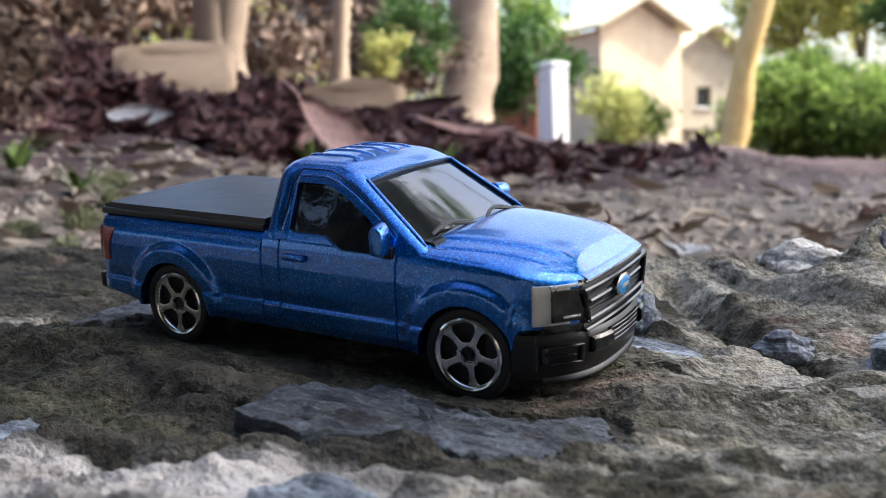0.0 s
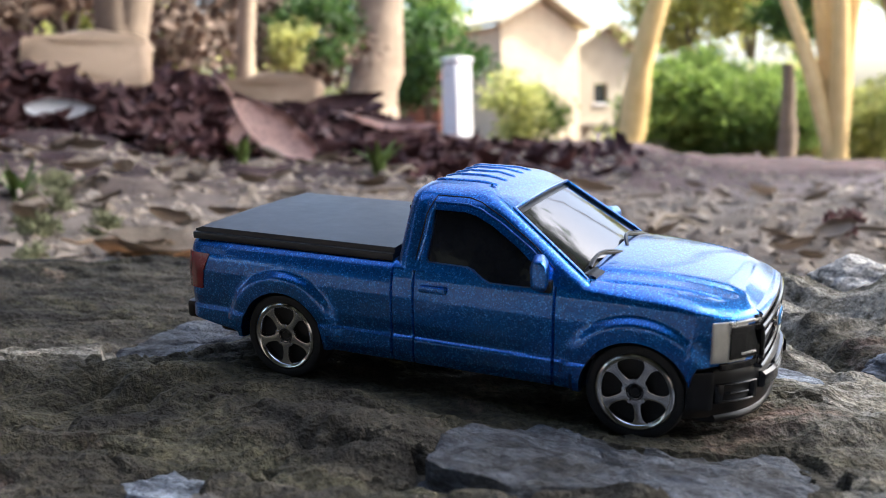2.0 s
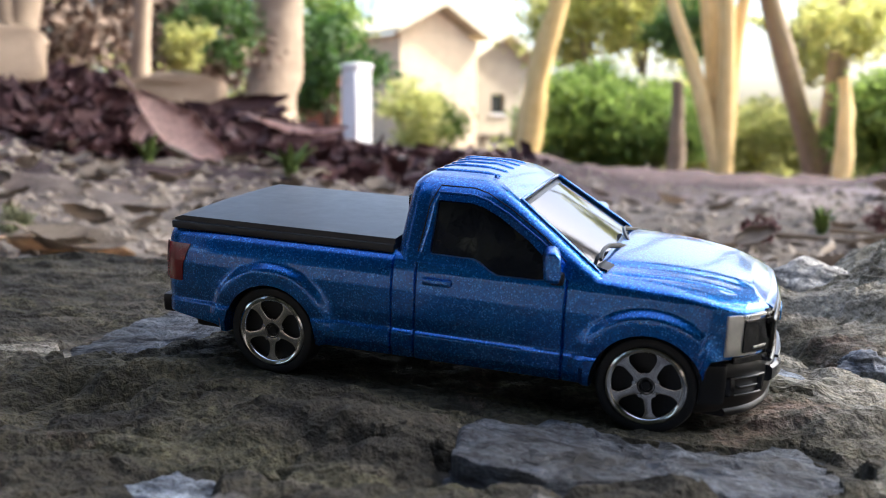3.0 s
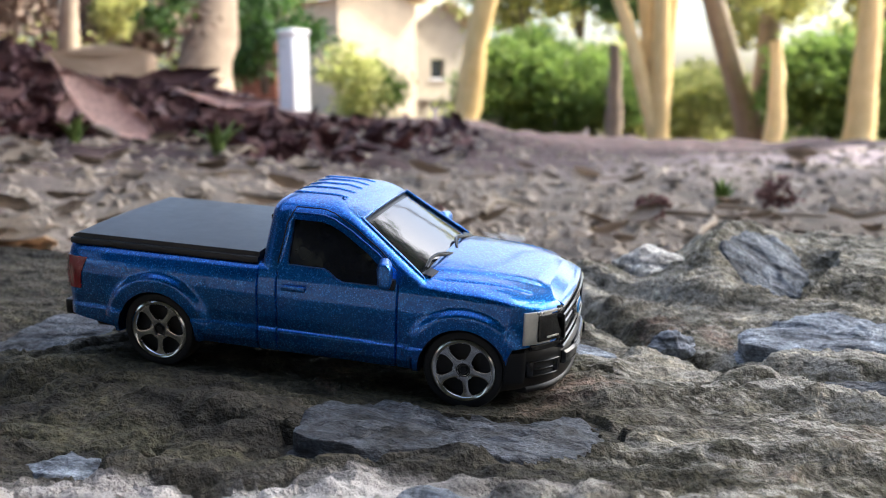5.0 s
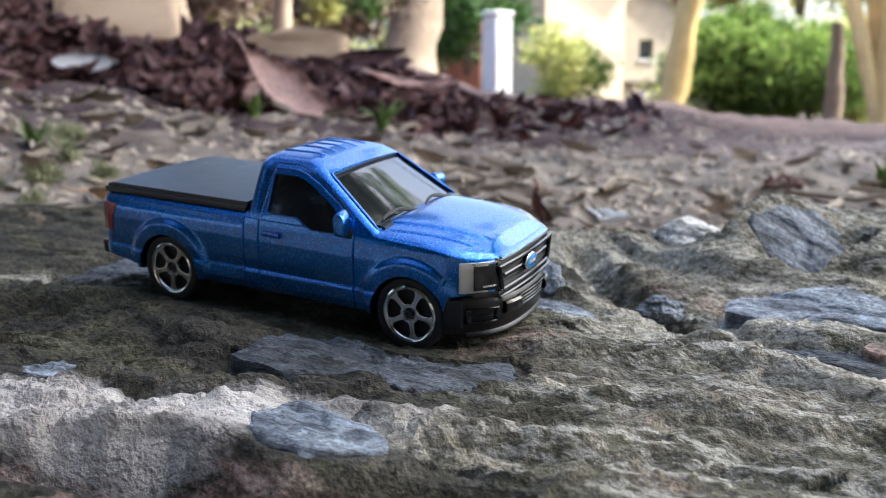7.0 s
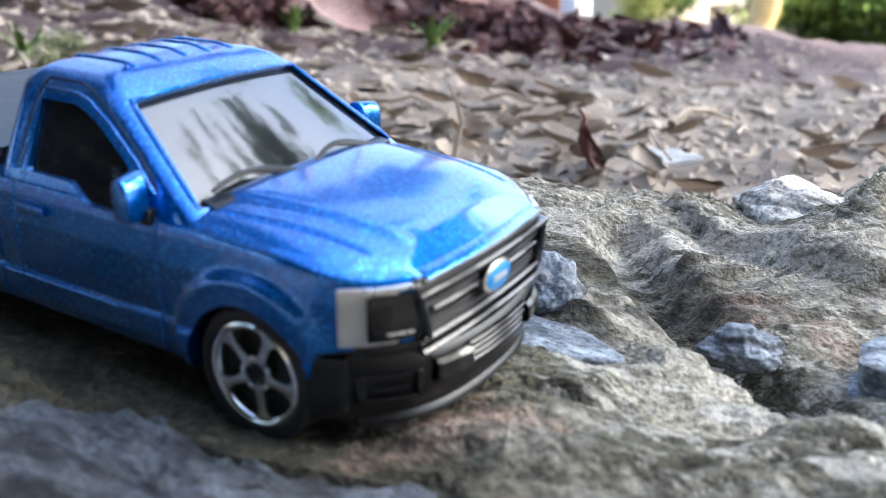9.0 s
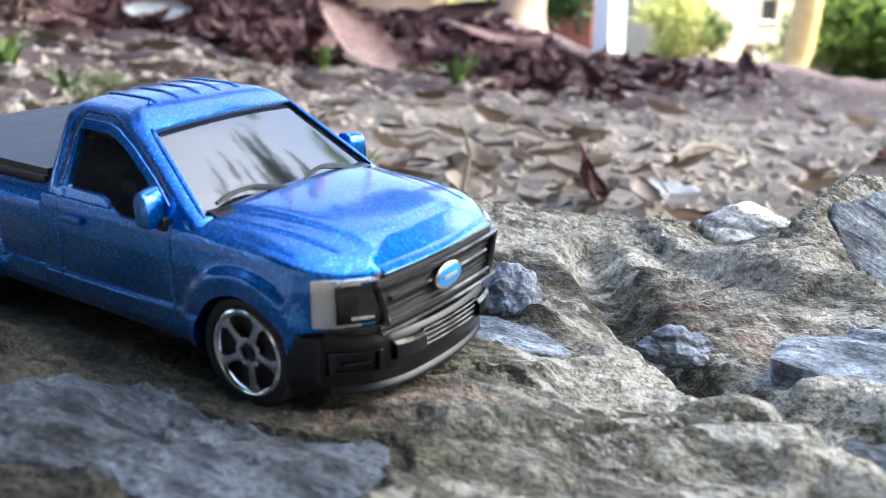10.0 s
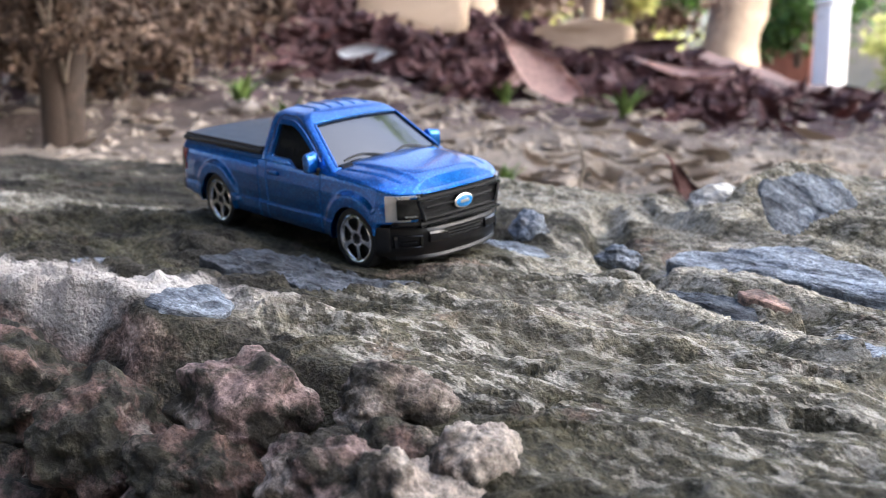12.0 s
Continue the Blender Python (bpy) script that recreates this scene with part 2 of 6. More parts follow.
def slate_mat(name, dark, light, scale=1.0, relief=1.0, streak=(0.6, 1.6, 2.5)):
    """Split stone: streaked blue-grey with pale scratches and a slight sheen."""
    m, nodes, links, b = material(name)
    tc = nodes.new("ShaderNodeTexCoord")
    oi = nodes.new("ShaderNodeObjectInfo")
    mp = nodes.new("ShaderNodeMapping")
    mp.inputs["Scale"].default_value = streak
    links.new(tc.outputs["Object"], mp.inputs[0])
    n = noise_node(nodes, links, 150 * scale, 5, 0.6, mp.outputs[0])
    mid = [(a + c) / 2 for a, c in zip(dark, light)]
    r = ramp_node(nodes, links, n.outputs[0], ((0.36, dark), (0.5, mid), (0.64, light)))
    fine = noise_node(nodes, links, 1300, 6, 0.8, tc.outputs["Object"])
    sp = ramp_node(nodes, links, fine.outputs[0], ((0.38, (0.38, 0.38, 0.40)), (0.62, (1.65, 1.62, 1.58))))
    tone = nodes.new("ShaderNodeMapRange")
    tone.inputs[3].default_value, tone.inputs[4].default_value = 0.85, 1.2
    links.new(oi.outputs["Random"], tone.inputs[0])
    lay = nodes.new("ShaderNodeMapping")
    lay.inputs["Scale"].default_value = (0.35 * streak[0], streak[1], streak[2])
    lay.inputs["Rotation"].default_value = (0, 0, radians(-14))
    links.new(tc.outputs["Object"], lay.inputs[0])
    split = noise_node(nodes, links, 110 * scale, 5, 0.62, lay.outputs[0], 0.5)
    line = ramp_node(nodes, links, split.outputs[0], ((0.40, (1.1, 1.1, 1.1)), (0.455, (0.30, 0.30, 0.31)), (0.475, (1.25, 1.25, 1.25)), (0.56, (0.95, 0.95, 0.95)), (0.60, (0.45, 0.45, 0.46)), (0.62, (1.15, 1.15, 1.15))))
    c = mix_node(nodes, links, 1.0, r.outputs[0], sp.outputs[0], "MULTIPLY")
    c = mix_node(nodes, links, 0.75, c, line.outputs[0], "MULTIPLY")
    c = mix_node(nodes, links, 1.0, c, tone.outputs[0], "MULTIPLY")
    links.new(c, b.inputs["Base Color"])
    b.inputs["Roughness"].default_value = 0.55
    n1 = bump_node(nodes, links, split.outputs[0], 0.9, 0.0016 * relief)
    n1 = bump_node(nodes, links, n.outputs[0], 0.8, 0.0012 * relief, n1)
    links.new(bump_node(nodes, links, fine.outputs[0], 0.7, 0.0005 * relief, n1), b.inputs["Normal"])
    return m


def crusted_mat(name, base, rosy, cream, rosy_at, cream_at):
    """Rough stone of the near face: dark mossy ground under blotches of rosy algae and cream lichen."""
    m, nodes, links, b = material(name)
    tc, oi = nodes.new("ShaderNodeTexCoord"), nodes.new("ShaderNodeObjectInfo")
    mp = nodes.new("ShaderNodeMapping")
    links.new(tc.outputs["Object"], mp.inputs[0])
    sh = nodes.new("ShaderNodeVectorMath")
    sh.operation = "SCALE"
    sh.inputs[0].default_value = (3.1, 1.7, 2.3)
    links.new(oi.outputs["Random"], sh.inputs["Scale"])
    links.new(sh.outputs[0], mp.inputs["Location"])
    at = mp.outputs[0]
    ground = noise_node(nodes, links, 420, 6, 0.65, at)
    col = ramp_node(nodes, links, ground.outputs[0], ((0.34, [c * 0.25 for c in base]), (0.52, base), (0.68, [c * 2.6 for c in base]))).outputs[0]
    fine = noise_node(nodes, links, 1100, 6, 0.75, at)
    for blot, colour, edge, size in ((None, rosy, rosy_at, 130), (None, cream, cream_at, 95)):
        n = noise_node(nodes, links, size, 7, 0.62, at, 0.4)
        mask = ramp_node(nodes, links, n.outputs[0], ((edge, (0, 0, 0)), (edge + 0.09, (0.92, 0.92, 0.92)))).outputs[0]
        tint = ramp_node(nodes, links, fine.outputs[0], ((0.36, [c * 0.35 for c in colour]), (0.5, colour), (0.64, [min(0.9, c * 1.5) for c in colour]))).outputs[0]
        col = mix_node(nodes, links, mask, col, tint)
    links.new(col, b.inputs["Base Color"])
    b.inputs["Roughness"].default_value = 0.85
    n1 = bump_node(nodes, links, ground.outputs[0], 1.0, 0.0022)
    links.new(bump_node(nodes, links, fine.outputs[0], 0.8, 0.0008, n1), b.inputs["Normal"])
    return m


def soil_mat():
    """Soil under dry leaf crumbs: buff and grey-brown close by, dark red-brown on the bank, pinkish on the far path."""
    m, nodes, links, b = material("leaf_littered_soil")
    tc = nodes.new("ShaderNodeTexCoord")
    n = noise_node(nodes, links, 28, 8, 0.7, tc.outputs["Object"], 0.3)
    near = ramp_node(nodes, links, n.outputs[0], ((0.30, (0.105, 0.083, 0.063)), (0.45, (0.185, 0.150, 0.118)), (0.58, (0.28, 0.23, 0.185)), (0.72, (0.43, 0.365, 0.305))))
    bank = ramp_node(nodes, links, n.outputs[0], ((0.28, (0.018, 0.009, 0.009)), (0.5, (0.050, 0.024, 0.024)), (0.72, (0.12, 0.062, 0.060))))
    path = ramp_node(nodes, links, n.outputs[0], ((0.3, (0.46, 0.345, 0.33)), (0.7, (0.70, 0.575, 0.56))))
    sep = nodes.new("ShaderNodeSeparateXYZ")
    links.new(tc.outputs["Object"], sep.inputs[0])
    edge = noise_node(nodes, links, 5, 4, 0.6, tc.outputs["Object"])

    def ramp_of(socket, lo, hi, wob):
        j = nodes.new("ShaderNodeMath")
        j.operation = "MULTIPLY_ADD"
        links.new(edge.outputs[0], j.inputs[0])
        j.inputs[1].default_value = wob
        links.new(socket, j.inputs[2])
        r = nodes.new("ShaderNodeMapRange")
        r.inputs[1].default_value, r.inputs[2].default_value = lo + wob / 2, hi + wob / 2
        links.new(j.outputs[0], r.inputs[0])
        return r.outputs[0]

    far = ramp_of(sep.outputs["Y"], 0.55, 1.2, 0.5)
    col = mix_node(nodes, links, far, near.outputs[0], path.outputs[0])
    left = nodes.new("ShaderNodeVectorMath")
    left.operation = "DOT_PRODUCT"
    left.inputs[1].default_value = (-0.80, 0.34, 0)
    links.new(tc.outputs["Object"], left.inputs[0])
    col = mix_node(nodes, links, ramp_of(left.outputs["Value"], 0.22, 0.42, 0.2), col, bank.outputs[0])
    links.new(col, b.inputs["Base Color"])
    b.inputs["Roughness"].default_value = 0.9
    links.new(bump_node(nodes, links, n.outputs[0], 0.8, 0.01), b.inputs["Normal"])
    return m


def organic(name, dark, light, scale=40.0, rough=0.75, trans=0.0):
    """Leaves, bark and wood: two tones of noise, and a tone of its own for each object and island."""
    m, nodes, links, b = material(name)
    tc, oi, geo = nodes.new("ShaderNodeTexCoord"), nodes.new("ShaderNodeObjectInfo"), nodes.new("ShaderNodeNewGeometry")
    n = noise_node(nodes, links, scale, 6, 0.65, tc.outputs["Object"], 0.3)
    add = nodes.new("ShaderNodeMath")
    add.operation = "ADD"
    links.new(oi.outputs["Random"], add.inputs[0])
    links.new(geo.outputs["Random Per Island"], add.inputs[1])
    fr = nodes.new("ShaderNodeMath")
    fr.operation = "FRACT"
    links.new(add.outputs[0], fr.inputs[0])
    av = nodes.new("ShaderNodeMath")
    av.operation = "MULTIPLY_ADD"
    links.new(fr.outputs[0], av.inputs[0])
    av.inputs[1].default_value = 0.55
    links.new(n.outputs[0], av.inputs[2])
    mid = [(a + c) / 2 for a, c in zip(dark, light)]
    r = ramp_node(nodes, links, av.outputs[0], ((0.35, dark), (0.75, mid), (1.1, light)))
    links.new(r.outputs[0], b.inputs["Base Color"])
    b.inputs["Roughness"].default_value = rough
    if trans:      # thin leaves let light through
        tl, mx = nodes.new("ShaderNodeBsdfTranslucent"), nodes.new("ShaderNodeMixShader")
        links.new(r.outputs[0], tl.inputs["Color"])
        mx.inputs[0].default_value = trans
        links.new(b.outputs[0], mx.inputs[1])
        links.new(tl.outputs[0], mx.inputs[2])
        links.new(mx.outputs[0], nodes["Material Output"].inputs["Surface"])
    links.new(bump_node(nodes, links, n.outputs[0], 0.4, 0.002), b.inputs["Normal"])
    return m


PAINT = car_paint()
BLACK_PLASTIC = plain("black_plastic", (0.005, 0.005, 0.006), 0.32, vary=0.3, scale=500, ior=1.45)
LID_PLASTIC = plain("matt_black_plastic", (0.010, 0.013, 0.018), 0.38, vary=0.25, scale=400, bump=0.00003, ior=1.55)
GLOSS_BLACK = plain("gloss_black_plastic", (0.004, 0.004, 0.005), 0.15, vary=0.3, scale=300, coat=0.3, ior=1.5)
RUBBER = plain("black_rubber", (0.010, 0.010, 0.011), 0.6, vary=0.3, scale=900, bump=0.0001)
CHROME = plain("dulled_chrome", (0.82, 0.81, 0.79), 0.13, metal=1.0, vary=0.15, scale=900)
DARK_METAL = plain("dark_metal", (0.05, 0.05, 0.052), 0.4, metal=0.8, vary=0.2, scale=500)
SILVER_PLASTIC = plain("silvered_plastic", (0.62, 0.61, 0.58), 0.28, metal=0.75, vary=0.12, scale=700)


def tinted_glass(name, ior):
    """Smoked glossy window plastic."""
    m, nodes, links, b = material(name)
    tc = nodes.new("ShaderNodeTexCoord")
    n = noise_node(nodes, links, 250, 3, 0.5, tc.outputs["Object"])
    links.new(ramp_node(nodes, links, n.outputs[0], ((0.3, (0.008, 0.009, 0.011)), (0.7, (0.014, 0.015, 0.018)))).outputs[0], b.inputs["Base Color"])
    b.inputs["Roughness"].default_value, b.inputs["IOR"].default_value = (0.035 if ior < 1.6 else 0.08), ior
    links.new(bump_node(nodes, links, n.outputs[0], 0.06, 0.0004), b.inputs["Normal"])
    return m


TINTED_GLASS = tinted_glass("tinted_window_plastic", 1.5)
SCREEN_GLASS = tinted_glass("glossy_windscreen_plastic", 2.0)
RED_LENS = plain("red_lens", (0.22, 0.008, 0.014), 0.25, coat=0.8, vary=0.2, scale=500)
BADGE_BLUE = plain("blue_enamel", (0.03, 0.21, 0.52), 0.22, coat=0.6, vary=0.1, scale=900)
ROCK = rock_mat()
SLATE = slate_mat("blue_grey_slate", (0.055, 0.066, 0.084), (0.33, 0.38, 0.445), 1.3, 1.7)
WORN_SLATE = slate_mat("worn_slate", (0.035, 0.042, 0.055), (0.23, 0.265, 0.32), 0.5, 0.35)
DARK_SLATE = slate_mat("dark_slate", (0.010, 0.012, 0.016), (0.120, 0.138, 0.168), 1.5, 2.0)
PALE_STONE = slate_mat("pale_stone", (0.40, 0.385, 0.35), (0.82, 0.80, 0.75), 0.6, 0.6, (1.0, 1.0, 1.0))
RUDDY_STONE = slate_mat("ruddy_stone", (0.12, 0.07, 0.05), (0.42, 0.28, 0.22))
MOSSY_STONE = crusted_mat("mossy_dark_stone", (0.040, 0.037, 0.025), (0.21, 0.135, 0.115), (0.45, 0.38, 0.31), 0.49, 0.60)
PINK_STONE = crusted_mat("pinkish_lichen_stone", (0.050, 0.043, 0.032), (0.35, 0.25, 0.232), (0.55, 0.47, 0.41), 0.44, 0.57)
TAN_STONE = crusted_mat("tan_stone", (0.055, 0.048, 0.036), (0.24, 0.19, 0.16), (0.60, 0.52, 0.45), 0.47, 0.44)
SOIL = soil_mat()
DRY_LEAF = organic("dry_leaf", (0.20, 0.160, 0.125), (0.40, 0.33, 0.265), 30)
RED_LEAF = organic("red_brown_leaf", (0.05, 0.02, 0.019), (0.32, 0.15, 0.14), 30)
BANK_LEAF = organic("maroon_leaf", (0.040, 0.016, 0.017), (0.145, 0.068, 0.068), 30)
GREEN_BLADE = organic("green_blade", (0.06, 0.11, 0.025), (0.22, 0.32, 0.08), 60)
DARK_BARK = organic("dark_brown_bark", (0.018, 0.012, 0.009), (0.105, 0.072, 0.052), 110)
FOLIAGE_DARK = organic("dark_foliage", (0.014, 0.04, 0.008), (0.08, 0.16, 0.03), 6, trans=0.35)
# neutral dark leaves for the unseen light-blocking trees behind and beside the camera
FOLIAGE_UNSEEN = organic("unseen_dark_foliage", (0.016, 0.020, 0.012), (0.075, 0.085, 0.055), 6, trans=0.3)
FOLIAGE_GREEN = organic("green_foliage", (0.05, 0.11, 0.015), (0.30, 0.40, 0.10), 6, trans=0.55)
# bright yellow-green puts the sun on the leaves into their colour
FOLIAGE_SUN_PAINTED = organic("sun_painted_foliage", (0.22, 0.25, 0.05), (0.72, 0.70, 0.28), 6, trans=0.6)
FOLIAGE_OLIVE = organic("olive_weed", (0.14, 0.145, 0.075), (0.42, 0.43, 0.25), 60, trans=0.3)
FOLIAGE_BROWN = organic("brown_foliage", (0.04, 0.024, 0.016), (0.24, 0.16, 0.11), 6)
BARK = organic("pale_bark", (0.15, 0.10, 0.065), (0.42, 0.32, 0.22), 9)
# yellowed and brightened: the trunks' sunlight is put into the bark colour
BARK_SUN_PAINTED = organic("sun_painted_tan_bark", (0.58, 0.38, 0.13), (0.92, 0.68, 0.32), 7)
TWIG = organic("grey_twig", (0.10, 0.075, 0.05), (0.40, 0.32, 0.24), 60)
WHITE_PAINT = plain("white_paint", (0.82, 0.80, 0.77), 0.6, vary=0.06, scale=4)
PEACH_WALL = plain("peach_plaster", (0.66, 0.52, 0.34), 0.8, vary=0.12, scale=2, bump=0.004)
BEIGE_WALL = plain("beige_plaster", (0.36, 0.30, 0.21), 0.8, vary=0.12, scale=2, bump=0.004)
ROOF_MAT = plain("weathered_roof", (0.62, 0.55, 0.38), 0.8, vary=0.2, scale=3, bump=0.01)
DARK_OPENING = plain("dark_window_glass", (0.02, 0.022, 0.026), 0.1, vary=0.2, scale=3)
BRICK_RED = plain("red_brick", (0.32, 0.13, 0.085), 0.85, vary=0.25, scale=9, bump=0.006)


# ---- building tools ----
def link_mesh(name, bm, mat, parent=None, label="", smooth=True, angle=38.0, scale=1.0):
    if scale != 1.0:
        bmesh.ops.scale(bm, vec=(scale,) * 3, verts=bm.verts)
    bmesh.ops.recalc_face_normals(bm, faces=bm.faces)
    me = bpy.data.meshes.new(name)
    bm.to_mesh(me)
    bm.free()
    return link_data(name, me, mat, parent, label, smooth, angle)


def link_data(name, me, mat, parent=None, label="", smooth=True, angle=38.0):
    me.materials.clear()
    me.materials.append(mat)
    if smooth:
        me.shade_smooth()
        me.set_sharp_from_angle(angle=radians(angle))
    ob = new(name, me)
    if parent:
        ob.parent = parent
    return tagged(ob, label) if label else ob


def part(name, bm, mat, parent, label="", angle=38.0):
    """A part of the toy, drawn in millimetres."""
    return link_mesh(name, bm, mat, parent, label, True, angle, 0.001)


def grid_mesh(bm, rows, close_u=False, close_v=False):
    """Quads over rows of points. Returns the rows of verts."""
    vs = [[bm.verts.new(p) for p in r] for r in rows]
    for i in range(len(vs) if close_u else len(vs) - 1):
        a, b = vs[i], vs[(i + 1) % len(vs)]
        for j in range(len(a) if close_v else len(a) - 1):
            k = (j + 1) % len(a)
            bm.faces.new((a[j], a[k], b[k], b[j]))
    return vs


def box_bm(bm, lo, hi, bevel=0.0, segments=2):
    """A bevelled box between two corners, added to bm."""
    made = bmesh.ops.create_cube(bm, size=1.0)["verts"]
    for v in made:
        v.co = Vector([(a + b) / 2 + c * (b - a) for a, b, c in zip(lo, hi, v.co)])
    if bevel:
        edges = list({e for v in made for e in v.link_edges})
        bmesh.ops.bevel(bm, geom=edges, offset=bevel, segments=segments, affect="EDGES", profile=0.6)
    return bm


def prism_bm(bm, outline, place, depth_a, depth_b, bevel=0.0):
    """A solid over a flat outline: place(u, v, d) gives the point at depth d."""
    a = [bm.verts.new(place(u, v, depth_a)) for u, v in outline]
    b = [bm.verts.new(place(u, v, depth_b)) for u, v in outline]
    n = len(outline)
    fa, fb = bm.faces.new(a), bm.faces.new(b[::-1])
    sides = [bm.faces.new((a[i], b[i], b[(i + 1) % n], a[(i + 1) % n])) for i in range(n)]
    if bevel:
        bmesh.ops.recalc_face_normals(bm, faces=[fa, fb, *sides])
        bmesh.ops.bevel(bm, geom=list(fb.edges), offset=bevel, segments=2, affect="EDGES", profile=0.6)
    return bm


def tube_bm(bm, pts, radii, sides=8, cap=True):
    """A tapered tube along points."""
    pts = [Vector(p) for p in pts]
    rings = []
    for i, p in enumerate(pts):
        d = (pts[min(i + 1, len(pts) - 1)] - pts[max(i - 1, 0)]).normalized()
        u = d.orthogonal().normalized() if i == 0 else (u - d * u.dot(d)).normalized()
        w = d.cross(u)
        r = radii[i] if isinstance(radii, (list, tuple)) else radii
        rings.append([p + (u * math.cos(2 * math.pi * k / sides) + w * math.sin(2 * math.pi * k / sides)) * r for k in range(sides)])
    vs = grid_mesh(bm, rings, close_v=True)
    if cap:
        bm.faces.new(vs[0][::-1])
        bm.faces.new(vs[-1])
    return bm


def lathe_bm(bm, profile, steps=48, closed=False):
    """A turned solid about y: profile of (radius, y)."""
    rows = [[(r * math.cos(2 * math.pi * k / steps), y, r * math.sin(2 * math.pi * k / steps)) for r, y in profile] for k in range(steps)]
    grid_mesh(bm, rows, close_u=True, close_v=closed)
    bmesh.ops.remove_doubles(bm, verts=bm.verts, dist=1e-5)
    return bm


def cut(bm, cutter):
    """bm minus cutter, as a new bmesh."""
    obs = []
    for b in (bm, cutter):
        bmesh.ops.recalc_face_normals(b, faces=b.faces)
        me = bpy.data.meshes.new("tmp")
        b.to_mesh(me)
        b.free()
        obs.append(new("tmp", me))
    mod = obs[0].modifiers.new("cut", "BOOLEAN")
    mod.operation, mod.object, mod.solver = "DIFFERENCE", obs[1], "EXACT"
    mod.use_self = False
    out = bmesh.new()
    out.from_mesh(obs[0].evaluated_get(bpy.context.evaluated_depsgraph_get()).to_mesh())
    for o in obs:
        me = o.data
        bpy.data.objects.remove(o)
        bpy.data.meshes.remove(me)
    return out


_perm = np.random.RandomState(7).permutation(256)
_perm = np.concatenate([_perm, _perm])


def pnoise(x, y):
    """Gradient noise on arrays, about -0.7 to 0.7."""
    xi, yi = np.floor(x).astype(int), np.floor(y).astype(int)
    xf, yf = x - xi, y - yi
    u, v = xf ** 3 * (xf * (xf * 6 - 15) + 10), yf ** 3 * (yf * (yf * 6 - 15) + 10)

    def g(ix, iy, dx, dy):
        a = _perm[_perm[ix & 255] + (iy & 255)] * (2 * math.pi / 256)
        return np.cos(a) * dx + np.sin(a) * dy

    a = g(xi, yi, xf, yf) * (1 - u) + g(xi + 1, yi, xf - 1, yf) * u
    b = g(xi, yi + 1, xf, yf - 1) * (1 - u) + g(xi + 1, yi + 1, xf - 1, yf - 1) * u
    return a * (1 - v) + b * v


def fbm(x, y, octaves=4, gain=0.5):
    out, amp = 0, 1.0
    for k in range(octaves):
        out = out + amp * pnoise(x * 2 ** k + 17.3 * k, y * 2 ** k - 9.1 * k)
        amp *= gain
    return out


def sstep(a, b, x):
    t = np.clip((x - a) / (b - a), 0, 1)
    return t * t * (3 - 2 * t)


# ---- the toy pickup (millimetres: x ahead, y to its left, z up from the wheels' ground) ----
def lerp(x, xs, ys):
    return float(np.interp(x, xs, ys))


HUB_X, HUB_Z, ARCH_R = 21.5, 6.0, 5.85
SEAMS = (-6.7, -3.95, 12.6)


def eased(x, xs, ys):
    """The same, with the corners rounded off."""
    w = 2.4 * min(1.0, max(0.02, (32.6 - x) / 5)) * (1.0 if x > 14 else 0.3)
    return sum(lerp(x + w * k / 6, xs, ys) for k in range(-6, 7)) / 13


def plan_scale(x):
    return lerp(x, (-35.6, -35.1, -34.2, -30, 24, 27.2, 28.9, 30.4, 31.6, 32.6), (0.93, 0.965, 0.985, 1, 1, 0.985, 0.93, 0.845, 0.745, 0.64))


def side_y(x, z):
    """Half-width of the lower body at a height, before flares and seams."""
    w = lerp(z, (5, 5.4, 6.4, 8.15, 8.5, 10, 13, 15.2, 16.4, 17.0), (13.1, 13.6, 13.85, 13.95, 13.62, 13.8, 13.85, 13.6, 13.3, 12.95))
    if x < -6.5:
        w = min(w, lerp(z, (13.2, 14.4, 15.2, 15.9, 16.5, 17.0), (13.85, 13.72, 13.45, 13.1, 12.7, 12.25)))
    return w * plan_scale(x)


